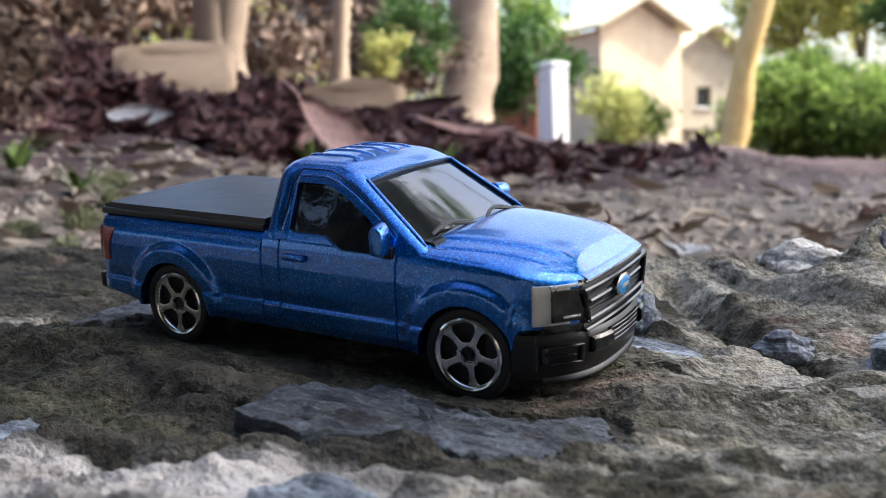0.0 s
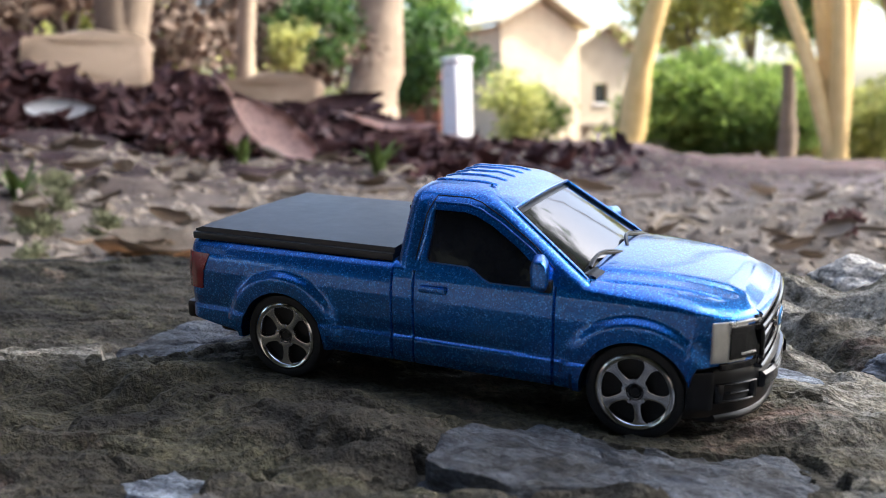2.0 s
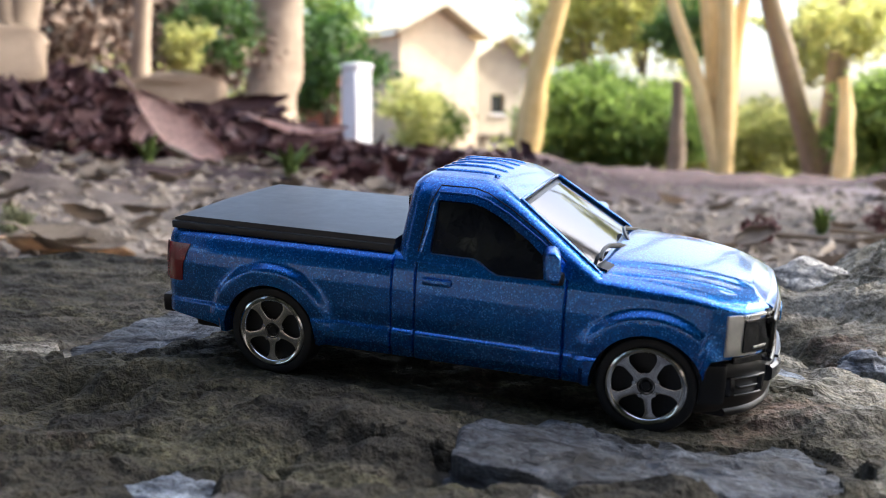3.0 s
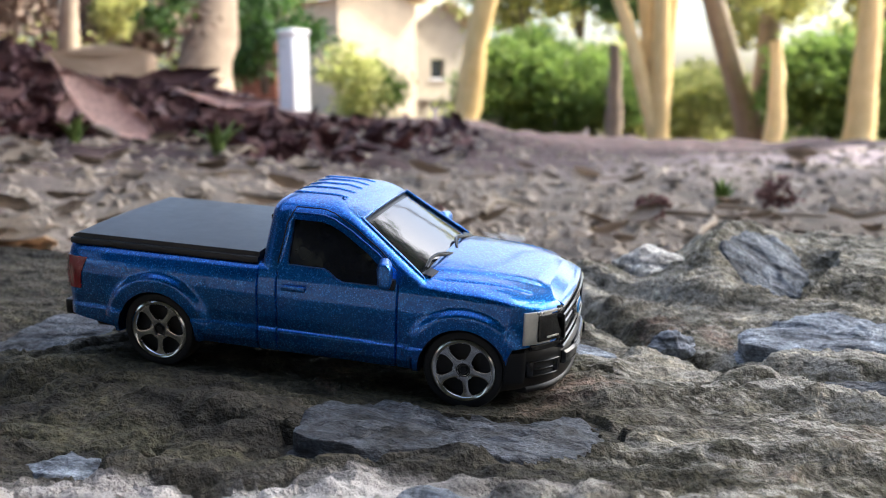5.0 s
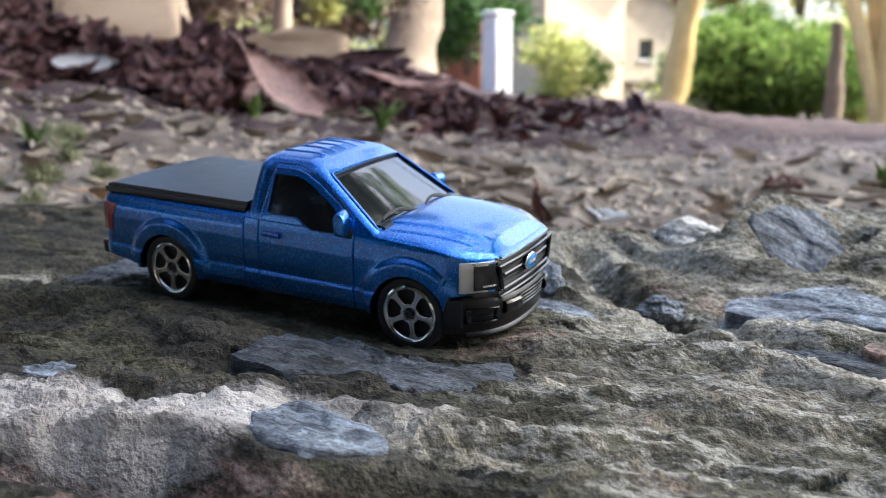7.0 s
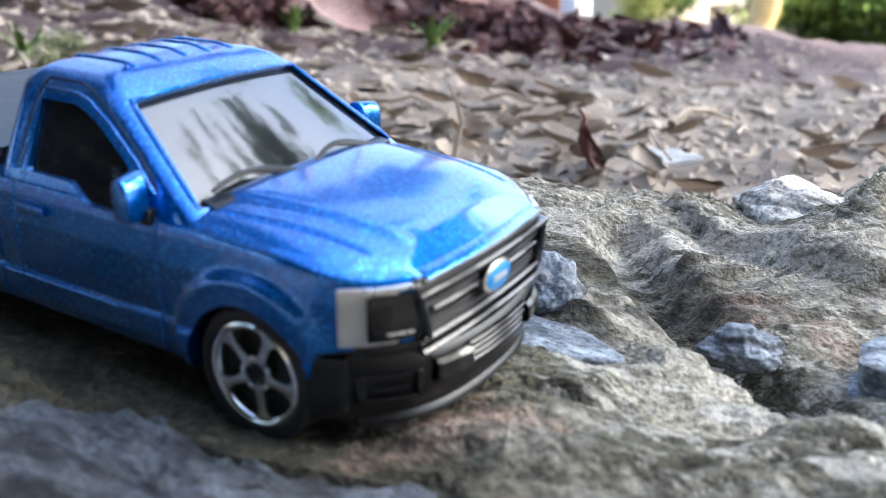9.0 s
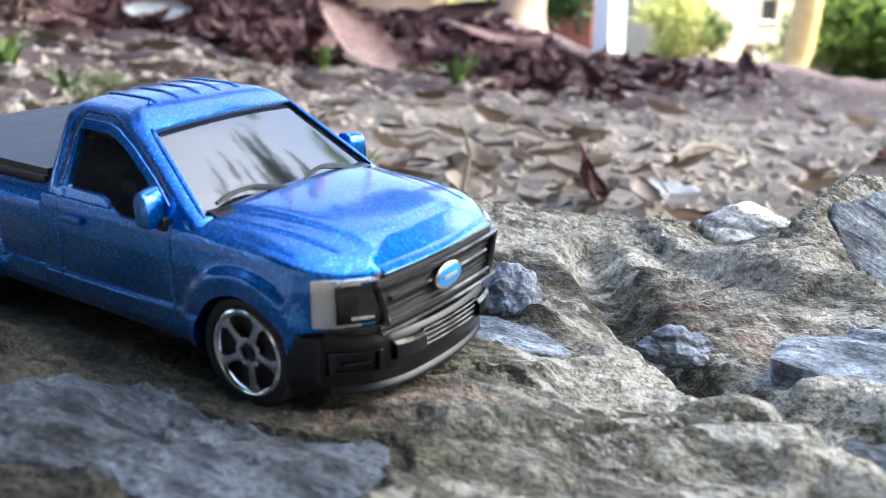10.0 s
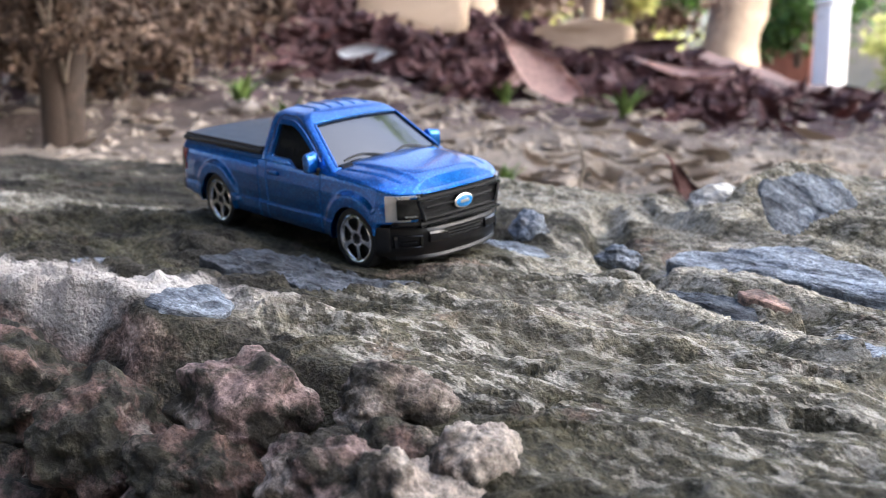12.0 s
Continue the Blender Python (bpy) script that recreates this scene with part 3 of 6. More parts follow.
def body_section(x):
    zb = lerp(x, (-35.6, -29, -27.8, 26.6, 27.4, 32.6), (6.7, 5.7, 5.1, 5.1, 9.5, 9.5))
    zs = eased(x, (-35.6, -6.6, -6.4, 13, 16.8, 25.7, 28.5, 29.6, 32.6), (17.0, 17.0, 16.9, 16.8, 16.35, 15.9, 15.15, 14.75, 14.5))
    z1 = eased(x, (-35.6, 13, 15, 20, 26, 30, 31.7, 32.6), (17.05, 17.0, 17.45, 17.4, 16.9, 16.2, 15.9, 15.7))
    z0 = eased(x, (-35.6, 13, 15, 20, 26, 30, 31.7, 32.6), (17.05, 17.0, 17.85, 17.8, 17.25, 16.5, 16.2, 16.0))
    pts = [(side_y(x, zb) - 0.5, zb), (side_y(x, zb + 0.2), zb + 0.15)]
    for z in (6.4, 8.15, 8.5, 9.2, 10, 11.5, 13, 13.8, 14.4, 14.8, 15.2, 15.6, 15.9, 16.2):
        if zb + 0.3 < z < zs - 0.5:
            pts.append((side_y(x, z), z))
    ys = side_y(x, zs)
    pts += [(ys, zs - 0.25), (ys - 0.25, zs)]
    # even spacing up the flank
    p = np.array(pts)
    s = np.concatenate([[0], np.cumsum(np.hypot(*np.diff(p, axis=0).T))])
    u = np.linspace(0, s[-1], 72)
    flank_pts = np.stack([np.interp(u, s, p[:, 0]), np.interp(u, s, p[:, 1])], 1)
    # across the hood, with rows along both creases
    outer, inner = hood_creases(x)
    ze, top = zs + (z1 - zs) * 0.35, ys - 0.25
    marks = np.concatenate([np.linspace(top, outer + 0.3, 6)[1:], outer + np.array((0.18, 0.09, 0, -0.09, -0.18, -0.3)), np.linspace(outer - 0.3, inner + 0.3, 6)[1:], inner + np.array((0.18, 0.09, 0, -0.09, -0.18, -0.3)), np.linspace(inner - 0.3, 0, 16)[1:]])
    t = marks / top
    z = np.where(t > 0.93, zs + (ze - zs) * (1 - t) / 0.07, ze + (z0 - ze) * (1 - (np.minimum(t, 0.93) / 0.93) ** 3))
    return np.concatenate([flank_pts, np.stack([marks, z], 1)])


def hood_creases(x):
    """How far from the middle the outer groove and the edge of the raised hood run."""
    zs = eased(x, (-35.6, 13, 16.8, 25.7, 28.5, 29.6, 32.6), (16.9, 16.8, 16.35, 15.9, 15.15, 14.75, 14.5))
    top = side_y(x, zs) - 0.25
    outer = min(lerp(x, (15, 32), (11.6, 9.4)), top - 0.8)
    return outer, min(lerp(x, (15, 32), (9.4, 6.9)), outer - 1.2)


def detailed(x, y, z):
    """Flares, seams and hood creases."""
    if z < 16.7 and y > 9:
        for hx in (HUB_X, -HUB_X):
            r = math.hypot(x - hx, z - HUB_Z)
            if z > HUB_Z + 1.2 or r < 6.8:
                y += 0.62 * float(1 - sstep(7.35, 8.35, r)) * plan_scale(x) ** 2
        for sx in SEAMS:
            if z < (17.3 if sx < -5 else 16.9):
                y -= 0.28 * max(0.0, 1 - abs(x - sx) / 0.17)
    if x > 14.8 and z > 14.6:
        outer, edge = hood_creases(x)
        z += 0.32 * float(sstep(-0.55, 0.55, edge - y)) * float(sstep(14.8, 16, x)) * float(1 - sstep(29.0, 31.5, x))
        if x > 29 and y < 9.5:        # flat chamfer along the hood's front edge
            z = min(z, 16.05 - 0.8 * (x + 0.0058 * y * y - 31.2))
        z -= 0.2 * max(0.0, 1 - abs(y - outer) / 0.32) * float(sstep(16, 18, x)) * float(1 - sstep(28.5, 29.5, x))
    return y, z


def body_bm():
    xs = list(np.arange(-35.6, 32.61, 0.55)) + [s + d for s in SEAMS for d in (-0.32, -0.2, -0.1, 0, 0.1, 0.2, 0.32)] + list(np.arange(28.9, 32.6, 0.2)) + [-35.4, 32.6, 27.0, 27.2]
    rows = []
    for x in sorted(set(round(float(v), 3) for v in xs)):
        half = [detailed(x, y, z) for y, z in body_section(x)]
        rows.append([(x, -y, z) for y, z in half] + [(x, y, z) for y, z in half[-2::-1]])
    bm = bmesh.new()
    vs = grid_mesh(bm, rows, close_v=True)
    bm.faces.new(vs[0])
    bm.faces.new(vs[-1])
    return bm


def side_cylinders(r, inner, outer, steps=64):
    bm = bmesh.new()
    for hx in (HUB_X, -HUB_X):
        for s in (-1, 1):
            rows = [[(hx + r * math.cos(a), s * y, HUB_Z - 0.2 + r * math.sin(a)) for a in np.linspace(0, 2 * math.pi, steps, endpoint=False)] for y in (inner, outer)]
            v = grid_mesh(bm, rows, close_v=True)
            bm.faces.new(v[0])
            bm.faces.new(v[1])
    return bm


def cab_width(z):
    return lerp(z, (16.0, 17.2, 22.8, 23.7, 24.3, 24.8, 25.15, 25.4, 25.6), (13.35, 13.0, 10.65, 10.15, 9.5, 8.5, 7.0, 5.0, 2.5))


def cab_front(y, z):
    """x of the windscreen and the roof's front."""
    w = cab_width(z)
    xs = lerp(z, (16, 17.3, 23.3, 24.0, 24.6, 25.0, 25.3, 25.6), (16.8, 14.9, 6.1, 5.0, 3.9, 2.8, 1.5, 0.2))
    return xs + lerp(z, (17, 23, 25.6), (2.4, 1.7, 0.8)) * (1 - min(1, abs(y) / w) ** 2)


def cab_bm():
    zs = [16.2, 16.8, 17.3, 18, 19, 20, 21, 22, 22.8, 23.2, 23.5, 23.8, 24.1, 24.4, 24.65, 24.85, 25.05, 25.2, 25.35, 25.48, 25.58]
    rows = []
    for z in zs:
        w, xr = cab_width(z), lerp(z, (16, 17, 24, 24.6, 25.1, 25.6), (-6.7, -6.62, -6.05, -5.7, -5.0, -2.5))
        half = [(xr, 0.0), (xr, w * 0.4), (xr, w * 0.8), (xr + 0.15, w - 0.9), (xr + 0.5, w - 0.35), (xr + 1.1, w - 0.03)]
        xe = cab_front(w, z) - 0.9
        for k in range(1, 34):
            half.append((xr + 1.1 + (xe - xr - 1.1) * k / 33, w - (0.0 if k < 33 else 0.03)))
        half.append((xe + 0.55, w - 0.22))
        for k in range(18):
            y = (w - 0.6) * (1 - k / 17)
            half.append((cab_front(y, z), y))
        ring = []
        for x, y in half:
            zz = z
            gx = -3.95 + 0.05 * (z - 17)
            if z < 23.9:                        # door frame line
                y -= 0.25 * max(0.0, 1 - abs(x - gx) / 0.3) if y > w - 0.1 else 0
            ring.append((x, -y, zz))
        rows.append(ring + [(x, -y, z) for x, y, z in ring[-2:0:-1]])
    bm = bmesh.new()
    vs = grid_mesh(bm, rows, close_v=True)
    bm.faces.new(vs[0])
    # the crown of the roof
    top = vs[-1]
    n = len(top)
    for j in range(n // 2 - 1):
        a, b, c, d = top[j], top[j + 1], top[(n - j - 1) % n], top[(n - j) % n]
        quad = []
        for v in (a, b, c, d):
            if v not in quad:
                quad.append(v)
        if len(quad) > 2:
            bm.faces.new(quad)
    return bm


def roof_z(x, y):
    """Height of the roof over a point of the plan."""
    lo, hi = 22.0, 25.6
    for _ in range(24):
        z = (lo + hi) / 2
        xr = lerp(z, (16, 17, 24, 24.6, 25.1, 25.6), (-6.7, -6.62, -6.05, -5.7, -5.0, -2.5))
        if abs(y) < cab_width(z) and xr < x < cab_front(y, z):
            lo = z
        else:
            hi = z
    return lo


def slab_of(f, nu, nv, d0, d1):
    """A solid between the surfaces f(u, v, d0) and f(u, v, d1), u and v from 0 to 1."""
    bm = bmesh.new()
    a = [[bm.verts.new(f(i / nu, j / nv, d0)) for i in range(nu + 1)] for j in range(nv + 1)]
    b = [[bm.verts.new(f(i / nu, j / nv, d1)) for i in range(nu + 1)] for j in range(nv + 1)]
    for g in (a, b):
        for j in range(nv):
            for i in range(nu):
                bm.faces.new((g[j][i], g[j][i + 1], g[j + 1][i + 1], g[j + 1][i]))
    rim = [(0, i) for i in range(nu)] + [(j, nu) for j in range(nv)] + [(nv, i) for i in range(nu, 0, -1)] + [(j, 0) for j in range(nv, 0, -1)]
    for (j, i), (q, p) in zip(rim, rim[1:] + rim[:1]):
        bm.faces.new((a[j][i], a[q][p], b[q][p], b[j][i]))
    return bm


def screen_at(inset):
    """The windscreen's surface: u across, v up, d outward."""
    def f(u, v, d):
        z = 17.45 + inset + (23.0 - inset - 17.45 - inset) * v
        lift = 0.45 * (1 - (2 * u - 1) ** 2)
        z += lift * v - 0.1 * (1 - v)
        w = (cab_width(z) - 1.35 - inset) * (2 * u - 1)
        return (cab_front(w, z) + 0.57 * d, w, z + 0.82 * d)
    return f


WINDOW = ((-2.6, 22.6), (-2.5, 22.75), (1.2, 22.75), (2.6, 22.45), (4.6, 21.6), (8.0, 19.6), (12.0, 16.55), (11.7, 16.0), (9.1, 15.75), (5.1, 15.75), (4.2, 16.1), (3.0, 16.85), (2.2, 17.1), (-2.5, 17.2), (-2.65, 17.4))


def flank(z):
    return cab_width(z) if z > 17.1 else side_y(0, z)


def window_solid(side, d0, d1, shrink=0.0):
    cx, cz = 3.0, 19.3
    ol = []
    for x, z in WINDOW:
        l = math.hypot(x - cx, z - cz)
        ol.append((cx + (x - cx) * (1 - shrink / l), cz + (z - cz) * (1 - shrink / l)))
    bm = bmesh.new()
    return prism_bm(bm, ol, lambda u, v, d: (u, side * (flank(v) + d), v), d0, d1)


def front_plan(y, x0=33.2):
    return x0 - 0.011 * y * y - 0.00016 * abs(y) ** 4


def grille_plan(y, x0):
    return x0 - 0.0058 * y * y


def front_bar(bm, y0, y1, z0, z1, x0, depth, bevel=0.12, steps=20, tilt=0.0, plan=front_plan):
    """A bar that follows the bowed front, between two heights."""
    sec = [(-depth, z0), (-bevel, z0), (0, z0 + bevel), (0, z1 - bevel), (-bevel, z1), (-depth, z1)]
    rows = []
    for k in range(steps + 1):
        y = y0 + (y1 - y0) * k / steps
        rows.append([(plan(y, x0) + dx - tilt * (z - z0), y, z) for dx, z in sec])
    vs = grid_mesh(bm, rows, close_v=True)
    bm.faces.new(vs[0])
    bm.faces.new(vs[-1])
    return bm


def corner_strip(side, x0, x1, z0, z1, out, depth, n=14):
    """A piece that wraps the front corner of the body."""
    def f(u, v, d):
        x = x0 + (x1 - x0) * u
        y = side_y(x, 12)
        dx, dy = x - 26, y - 6
        l = math.hypot(dx, dy)
        zz = z0 + (z1 - z0) * v
        return (x + dx / l * d, side * (y + dy / l * d), zz)
    return slab_of(f, n, 4, out - depth, out)


def bevelled(bm, offset, angle=40.0, segments=2):
    bmesh.ops.recalc_face_normals(bm, faces=bm.faces)
    edges = [e for e in bm.edges if len(e.link_faces) == 2 and e.calc_face_angle() > radians(angle)]
    bmesh.ops.bevel(bm, geom=edges, offset=offset, segments=segments, affect="EDGES", profile=0.6, clamp_overlap=True)
    return bm


def build_wheel(truck, x, side, turn):
    wheel = new("wheel")
    wheel.parent = truck
    wheel.matrix_basis = Matrix.Translation((x * 0.001, side * 0.0135, HUB_Z * 0.001)) @ Matrix.Rotation(radians(0 if side < 0 else 180), 4, "Z")
    # drawn with the outer face towards -y
    bm = lathe_bm(bmesh.new(), [(4.15, 0.1), (4.3, -0.25), (4.75, -0.35), (5.1, -0.2), (5.32, 0.25), (5.36, 1.2), (5.36, 3.2), (5.3, 3.9), (5.0, 4.3), (4.2, 4.2), (4.15, 3.0)], 64, True)
    part("tyre", bm, RUBBER, wheel, "black rubber tyre")
    rim = part("rim", lathe_bm(bmesh.new(), [(3.5, 0.5), (3.52, 0.0), (3.7, -0.22), (3.95, -0.3), (4.15, -0.2), (4.22, 0.1), (4.2, 1.5), (3.9, 1.5), (3.6, 1.1)], 64, True), CHROME, wheel, "dulled chrome rim ring")
    part("dish", lathe_bm(bmesh.new(), [(0.0, 1.0), (3.7, 1.0), (3.7, 1.3), (0.0, 1.3)], 40), RUBBER, wheel, "dark dish behind the spokes")
    sp = bmesh.new()
    ol = ((0.7, -0.5), (1.2, -0.66), (1.5, -0.42), (2.2, -0.36), (2.9, -0.42), (3.3, -0.68), (3.5, -1.0), (3.68, -0.5), (3.72, 0.0), (3.68, 0.5), (3.5, 1.0), (3.3, 0.68), (2.9, 0.42), (2.2, 0.36), (1.5, 0.42), (1.2, 0.66), (0.7, 0.5))
    prism_bm(sp, ol, lambda u, v, d: (u, d + 0.045 * (3.6 - u), v), 0.75, -0.12, 0.1)
    me = None
    for k in range(5):
        if me is None:
            s = part("spoke", sp, CHROME, rim)
            me = s.data
        else:
            s = new("spoke", me)
            s.parent = rim
        s.rotation_euler = (0, -radians(turn + 72 * k), 0)
    part("hub_cap", lathe_bm(bmesh.new(), [(0, 0.1), (0.45, 0.1), (0.5, 0.2), (0.55, 0.35), (0.75, 0.35), (0.8, -0.02), (0.92, -0.05), (1.0, 0.15), (1.0, 0.9), (0, 0.9)], 32), DARK_METAL, wheel, "dark centre cap")
    nut = lathe_bm(bmesh.new(), [(0, -0.05), (0.2, -0.05), (0.26, 0.05), (0.26, 0.5), (0, 0.5)], 10)
    me = None
    for k in range(5):
        if me is None:
            s = part("wheel_nut", nut, CHROME, wheel)
            me = s.data
        else:
            s = new("wheel_nut", me)
            s.parent = wheel
        a = radians(turn + 36 + 72 * k)
        s.location = (0.00125 * math.cos(a), 0, 0.00125 * math.sin(a))
    return wheel


def build_truck():
    truck = tagged(new("toy_pickup_truck"), "blue metallic die-cast toy pickup with black bed cover on the rock", "toy truck")
    body = cut(body_bm(), side_cylinders(ARCH_R, 7.5, 20))
    both = bmesh.new()
    for s in (-1, 1):
        w = window_solid(s, -0.75, 4)
        me = bpy.data.meshes.new("tmp")
        bmesh.ops.recalc_face_normals(w, faces=w.faces)
        w.to_mesh(me)
        w.free()
        both.from_mesh(me)
        bpy.data.meshes.remove(me)
    both2 = both.copy()
    body = cut(body, both)
    body_ob = part("body", body, PAINT, truck, "metallic blue painted body", 32)
    cab = cut(cut(cab_bm(), both2), slab_of(screen_at(-0.25), 16, 10, -0.55, 4))
    cab_ob = part("cab", cab, PAINT, truck, "metallic blue cab with ribbed roof", 32)
    for s in (-1, 1):
        part("side_window", window_solid(s, -1.0, -0.5, -0.05), TINTED_GLASS, cab_ob, "black tinted side window")
    part("windscreen_seal", slab_of(screen_at(-0.24), 16, 10, -0.75, -0.35), BLACK_PLASTIC, cab_ob, "black windscreen border")
    part("windscreen", slab_of(screen_at(0.12), 24, 14, -0.6, -0.22), SCREEN_GLASS, cab_ob, "dark glossy windscreen")
    # door frames: a raised bead and a dark joint round each side window
    for s in (-1, 1):
        for off, r, sink, mat, nm, lb in ((-0.75, 0.17, 0.02, PAINT, "door_frame", "blue raised door frame"), (-1.45, 0.09, 0.03, BLACK_PLASTIC, "door_joint", "dark joint line round the door frame")):
            pts = []
            loop = [(-3.95 + 0.25 * (1 if off > -1 else 0), 17.3)] + [(-3.6 + (0.35 if off > -1 else -0.05), 20.0), (-3.4 + (0.35 if off > -1 else -0.05), 22.2), (-2.6, 22.75 - off), (1.3, 22.75 - off), (2.9, 22.4 - off), (5.2 - off * 0.4, 21.4 - off * 0.75), (9.0 - off * 0.5, 19.2 - off * 0.6), (12.6 - off * 0.4, 16.9 - off * 0.2)]
            for (xa, za), (xb, zb) in zip(loop, loop[1:]):
                for k in range(4):
                    x, z = xa + (xb - xa) * k / 4, za + (zb - za) * k / 4
                    pts.append((x, s * (flank(z) - sink), z))
            part(nm, tube_bm(bmesh.new(), pts, r, 6), mat, cab_ob, lb)
    f = screen_at(-0.3)
    bead = [f(0.0, k / 10, 0.06) for k in range(11)] + [f(k / 14, 1.0, 0.1) for k in range(1, 14)] + [f(1.0, 1 - k / 10, 0.06) for k in range(11)]
    part("screen_frame", tube_bm(bmesh.new(), bead, [0.12] + [0.24] * (len(bead) - 2) + [0.12], 8), PAINT, cab_ob, "raised blue windscreen frame")
    bm = lathe_bm(bmesh.new(), [(0.12, 0.3), (0.2, -0.12), (0.36, -0.16), (0.5, 0.1)], 20)
    bmesh.ops.rotate(bm, matrix=Matrix.Rotation(radians(90), 3, "X"), verts=bm.verts)
    bmesh.ops.translate(bm, vec=(2.6, -6.3, roof_z(2.6, -6.3) - 0.1), verts=bm.verts)
    part("roof_rivet", bm, PAINT, cab_ob, "small ringed dimple in the roof")
    for k in range(-2, 3):                      # pressed ribs on the roof
        y = 2.75 * k
        run = np.linspace(-5.0, 3.4, 14)
        bm = tube_bm(bmesh.new(), [(x, y, roof_z(x, y) - (0.4 if i in (0, 13) else 0.24)) for i, x in enumerate(run)], [0.2] + [0.42] * 12 + [0.2], 12)
        part("roof_rib", bm, PAINT, cab_ob)
    # rear window
    part("rear_window", box_bm(bmesh.new(), (-6.9, -8.5, 18.9), (-6.0, 8.5, 22.6), 0.3), TINTED_GLASS, cab_ob, "dark rear window")
    # cowl under the screen
    bm = bmesh.new()
    rows = []
    for k in range(25):
        y = -11.2 + 22.4 * k / 24
        x = cab_front(min(abs(y), 12.5), 17.35)
        rows.append([(x - 0.5, y, 17.35 + 0.55 * (1 - (y / 12) ** 2)), (x + 0.2, y, 17.28 + 0.62 * (1 - (y / 12) ** 2)), (x + 0.9, y, 17.1 + 0.68 * (1 - (y / 12) ** 2)), (x + 1.0, y, 16.6)])
    grid_mesh(bm, rows)
    part("cowl", bm, BLACK_PLASTIC, body_ob, "black cowl strip")
    # wipers
    for y0, y1 in ((-10.3, -2.4), (-0.2, 7.2)):
        bm = bmesh.new()
        f = screen_at(0)
        arm = []
        for k in range(9):
            y = y0 + (y1 - y0) * k / 8
            z = 17.55 + 1.0 * math.sin(math.pi * min(1, k / 9 + 0.06)) * 0.7
            arm.append((cab_front(y, z) + 0.28, y, z + 0.3))
        tube_bm(bm, arm, [0.2, 0.24, 0.24, 0.24, 0.24, 0.24, 0.22, 0.2, 0.16], 6)
        tube_bm(bm, [arm[4], (arm[6][0] + 0.6, arm[6][1] + 0.8, arm[6][2] - 0.3), (arm[8][0] + 1.0, arm[8][1] + 0.9, arm[8][2] - 0.35)], [0.18, 0.22, 0.3], 6)
        part("wiper", bm, BLACK_PLASTIC, cab_ob, "black wiper arm")
    # bed cover
    bm = bmesh.new()
    box_bm(bm, (-35.3, -12.6, 16.7), (-6.95, 12.6, 17.62), 0.22)
    part("bed_rail", bm, LID_PLASTIC, truck, "black bed rail")
    bm = bmesh.new()
    rows = []
    for i, x in enumerate(np.linspace(-35.1, -6.95, 30)):
        e = float(sstep(-35.1, -34.5, x)) * 0.35 - 0.35
        rows.append([(x, y, 17.55 if abs(y) > 12.1 else 18.22 + e + 0.28 * (1 - (y / 12.4) ** 2)) for y in (-12.15, -12.1, -11.95, -11.6, -9, -6, -3, 0, 3, 6, 9, 11.6, 11.95, 12.1, 12.15)])
    vs = grid_mesh(bm, rows)
    bm.faces.new([r[0] for r in vs])
    bm.faces.new(vs[0])
    bm.faces.new(vs[-1])
    part("bed_cover", bm, LID_PLASTIC, truck, "matt black tonneau cover")
    # sides
    for s in (-1, 1):
        bm = bmesh.new()
        box_bm(bm, (-3.0, s * 14.35 - 0.3, 13.95), (0.2, s * 14.35 + 0.3, 14.75), 0.22)
        bmesh.ops.translate(bm, vec=(0, -s * 0.35, 0), verts=bm.verts)
        part("door_handle", bm, PAINT, body_ob, "blue door handle")
        mir = part("mirror", bevelled(prism_bm(bmesh.new(), ((-0.95, -1.75), (0.85, -1.9), (1.05, -1.0), (0.95, 1.2), (0.35, 2.0), (-0.7, 1.9), (-1.1, 1.0)),
                   lambda u, v, d: (10.9 + u * (1 - 0.05 * d) + 0.22 * d, s * (13.15 + d), 17.75 + v * (1 - 0.06 * d)), 0.0, 2.5), 0.45, 30, 3), PAINT, body_ob, "blue wing mirror")
        part("mirror_foot", box_bm(bmesh.new(), (10.9, s * 12.9 - 0.9, 15.5), (12.3, s * 12.9 + 0.9, 16.9), 0.3), BLACK_PLASTIC, mir, "black mirror foot")
        # lights
        hl = part("headlight", bevelled(corner_strip(s, 28.75, 31.75, 10.0, 14.3, 0.16, 1.2), 0.15), SILVER_PLASTIC, truck, "silvered headlight")
        part("lamp_insert", bevelled(corner_strip(s, 30.35, 32.75, 10.35, 13.75, 0.36, 1.2), 0.16), GLOSS_BLACK, hl, "gloss black C-shaped lamp insert")
        part("lamp_brow", bevelled(corner_strip(s, 30.2, 32.7, 14.0, 14.3, 0.3, 0.8), 0.08), SILVER_PLASTIC, hl, "thin silver strip over the lamp")
        part("daylight_strip", bevelled(corner_strip(s, 31.2, 32.35, 10.75, 11.0, 0.46, 0.4), 0.07), SILVER_PLASTIC, hl, "silver strip in the lamp")
        part("lamp_sill", bevelled(corner_strip(s, 29.6, 32.75, 9.2, 9.95, 0.24, 0.9), 0.12), GLOSS_BLACK, hl, "gloss black strip under the lamp")
        def lens(u, v, d):
            z = 10.7 + 4.5 * v
            x = -35.62 + u * lerp(z, (10.7, 13.0, 15.2), (2.3, 2.5, 3.4))
            return (x - d * max(0.0, 1 - 3 * u), s * (side_y(x, z) + d), z)
        tl = slab_of(lens, 8, 4, -1.0, 0.16)
        part("tail_light", tl, RED_LENS, truck, "dark red tail light")
    # front: hood lip and grille
    g = grille_plan
    part("hood_lip", front_bar(bmesh.new(), -8.3, 8.3, 14.42, 14.98, 33.55, 1.2, 0.1, 24, 1.75, plan=g), PAINT, body_ob, "blue front edge of the hood")
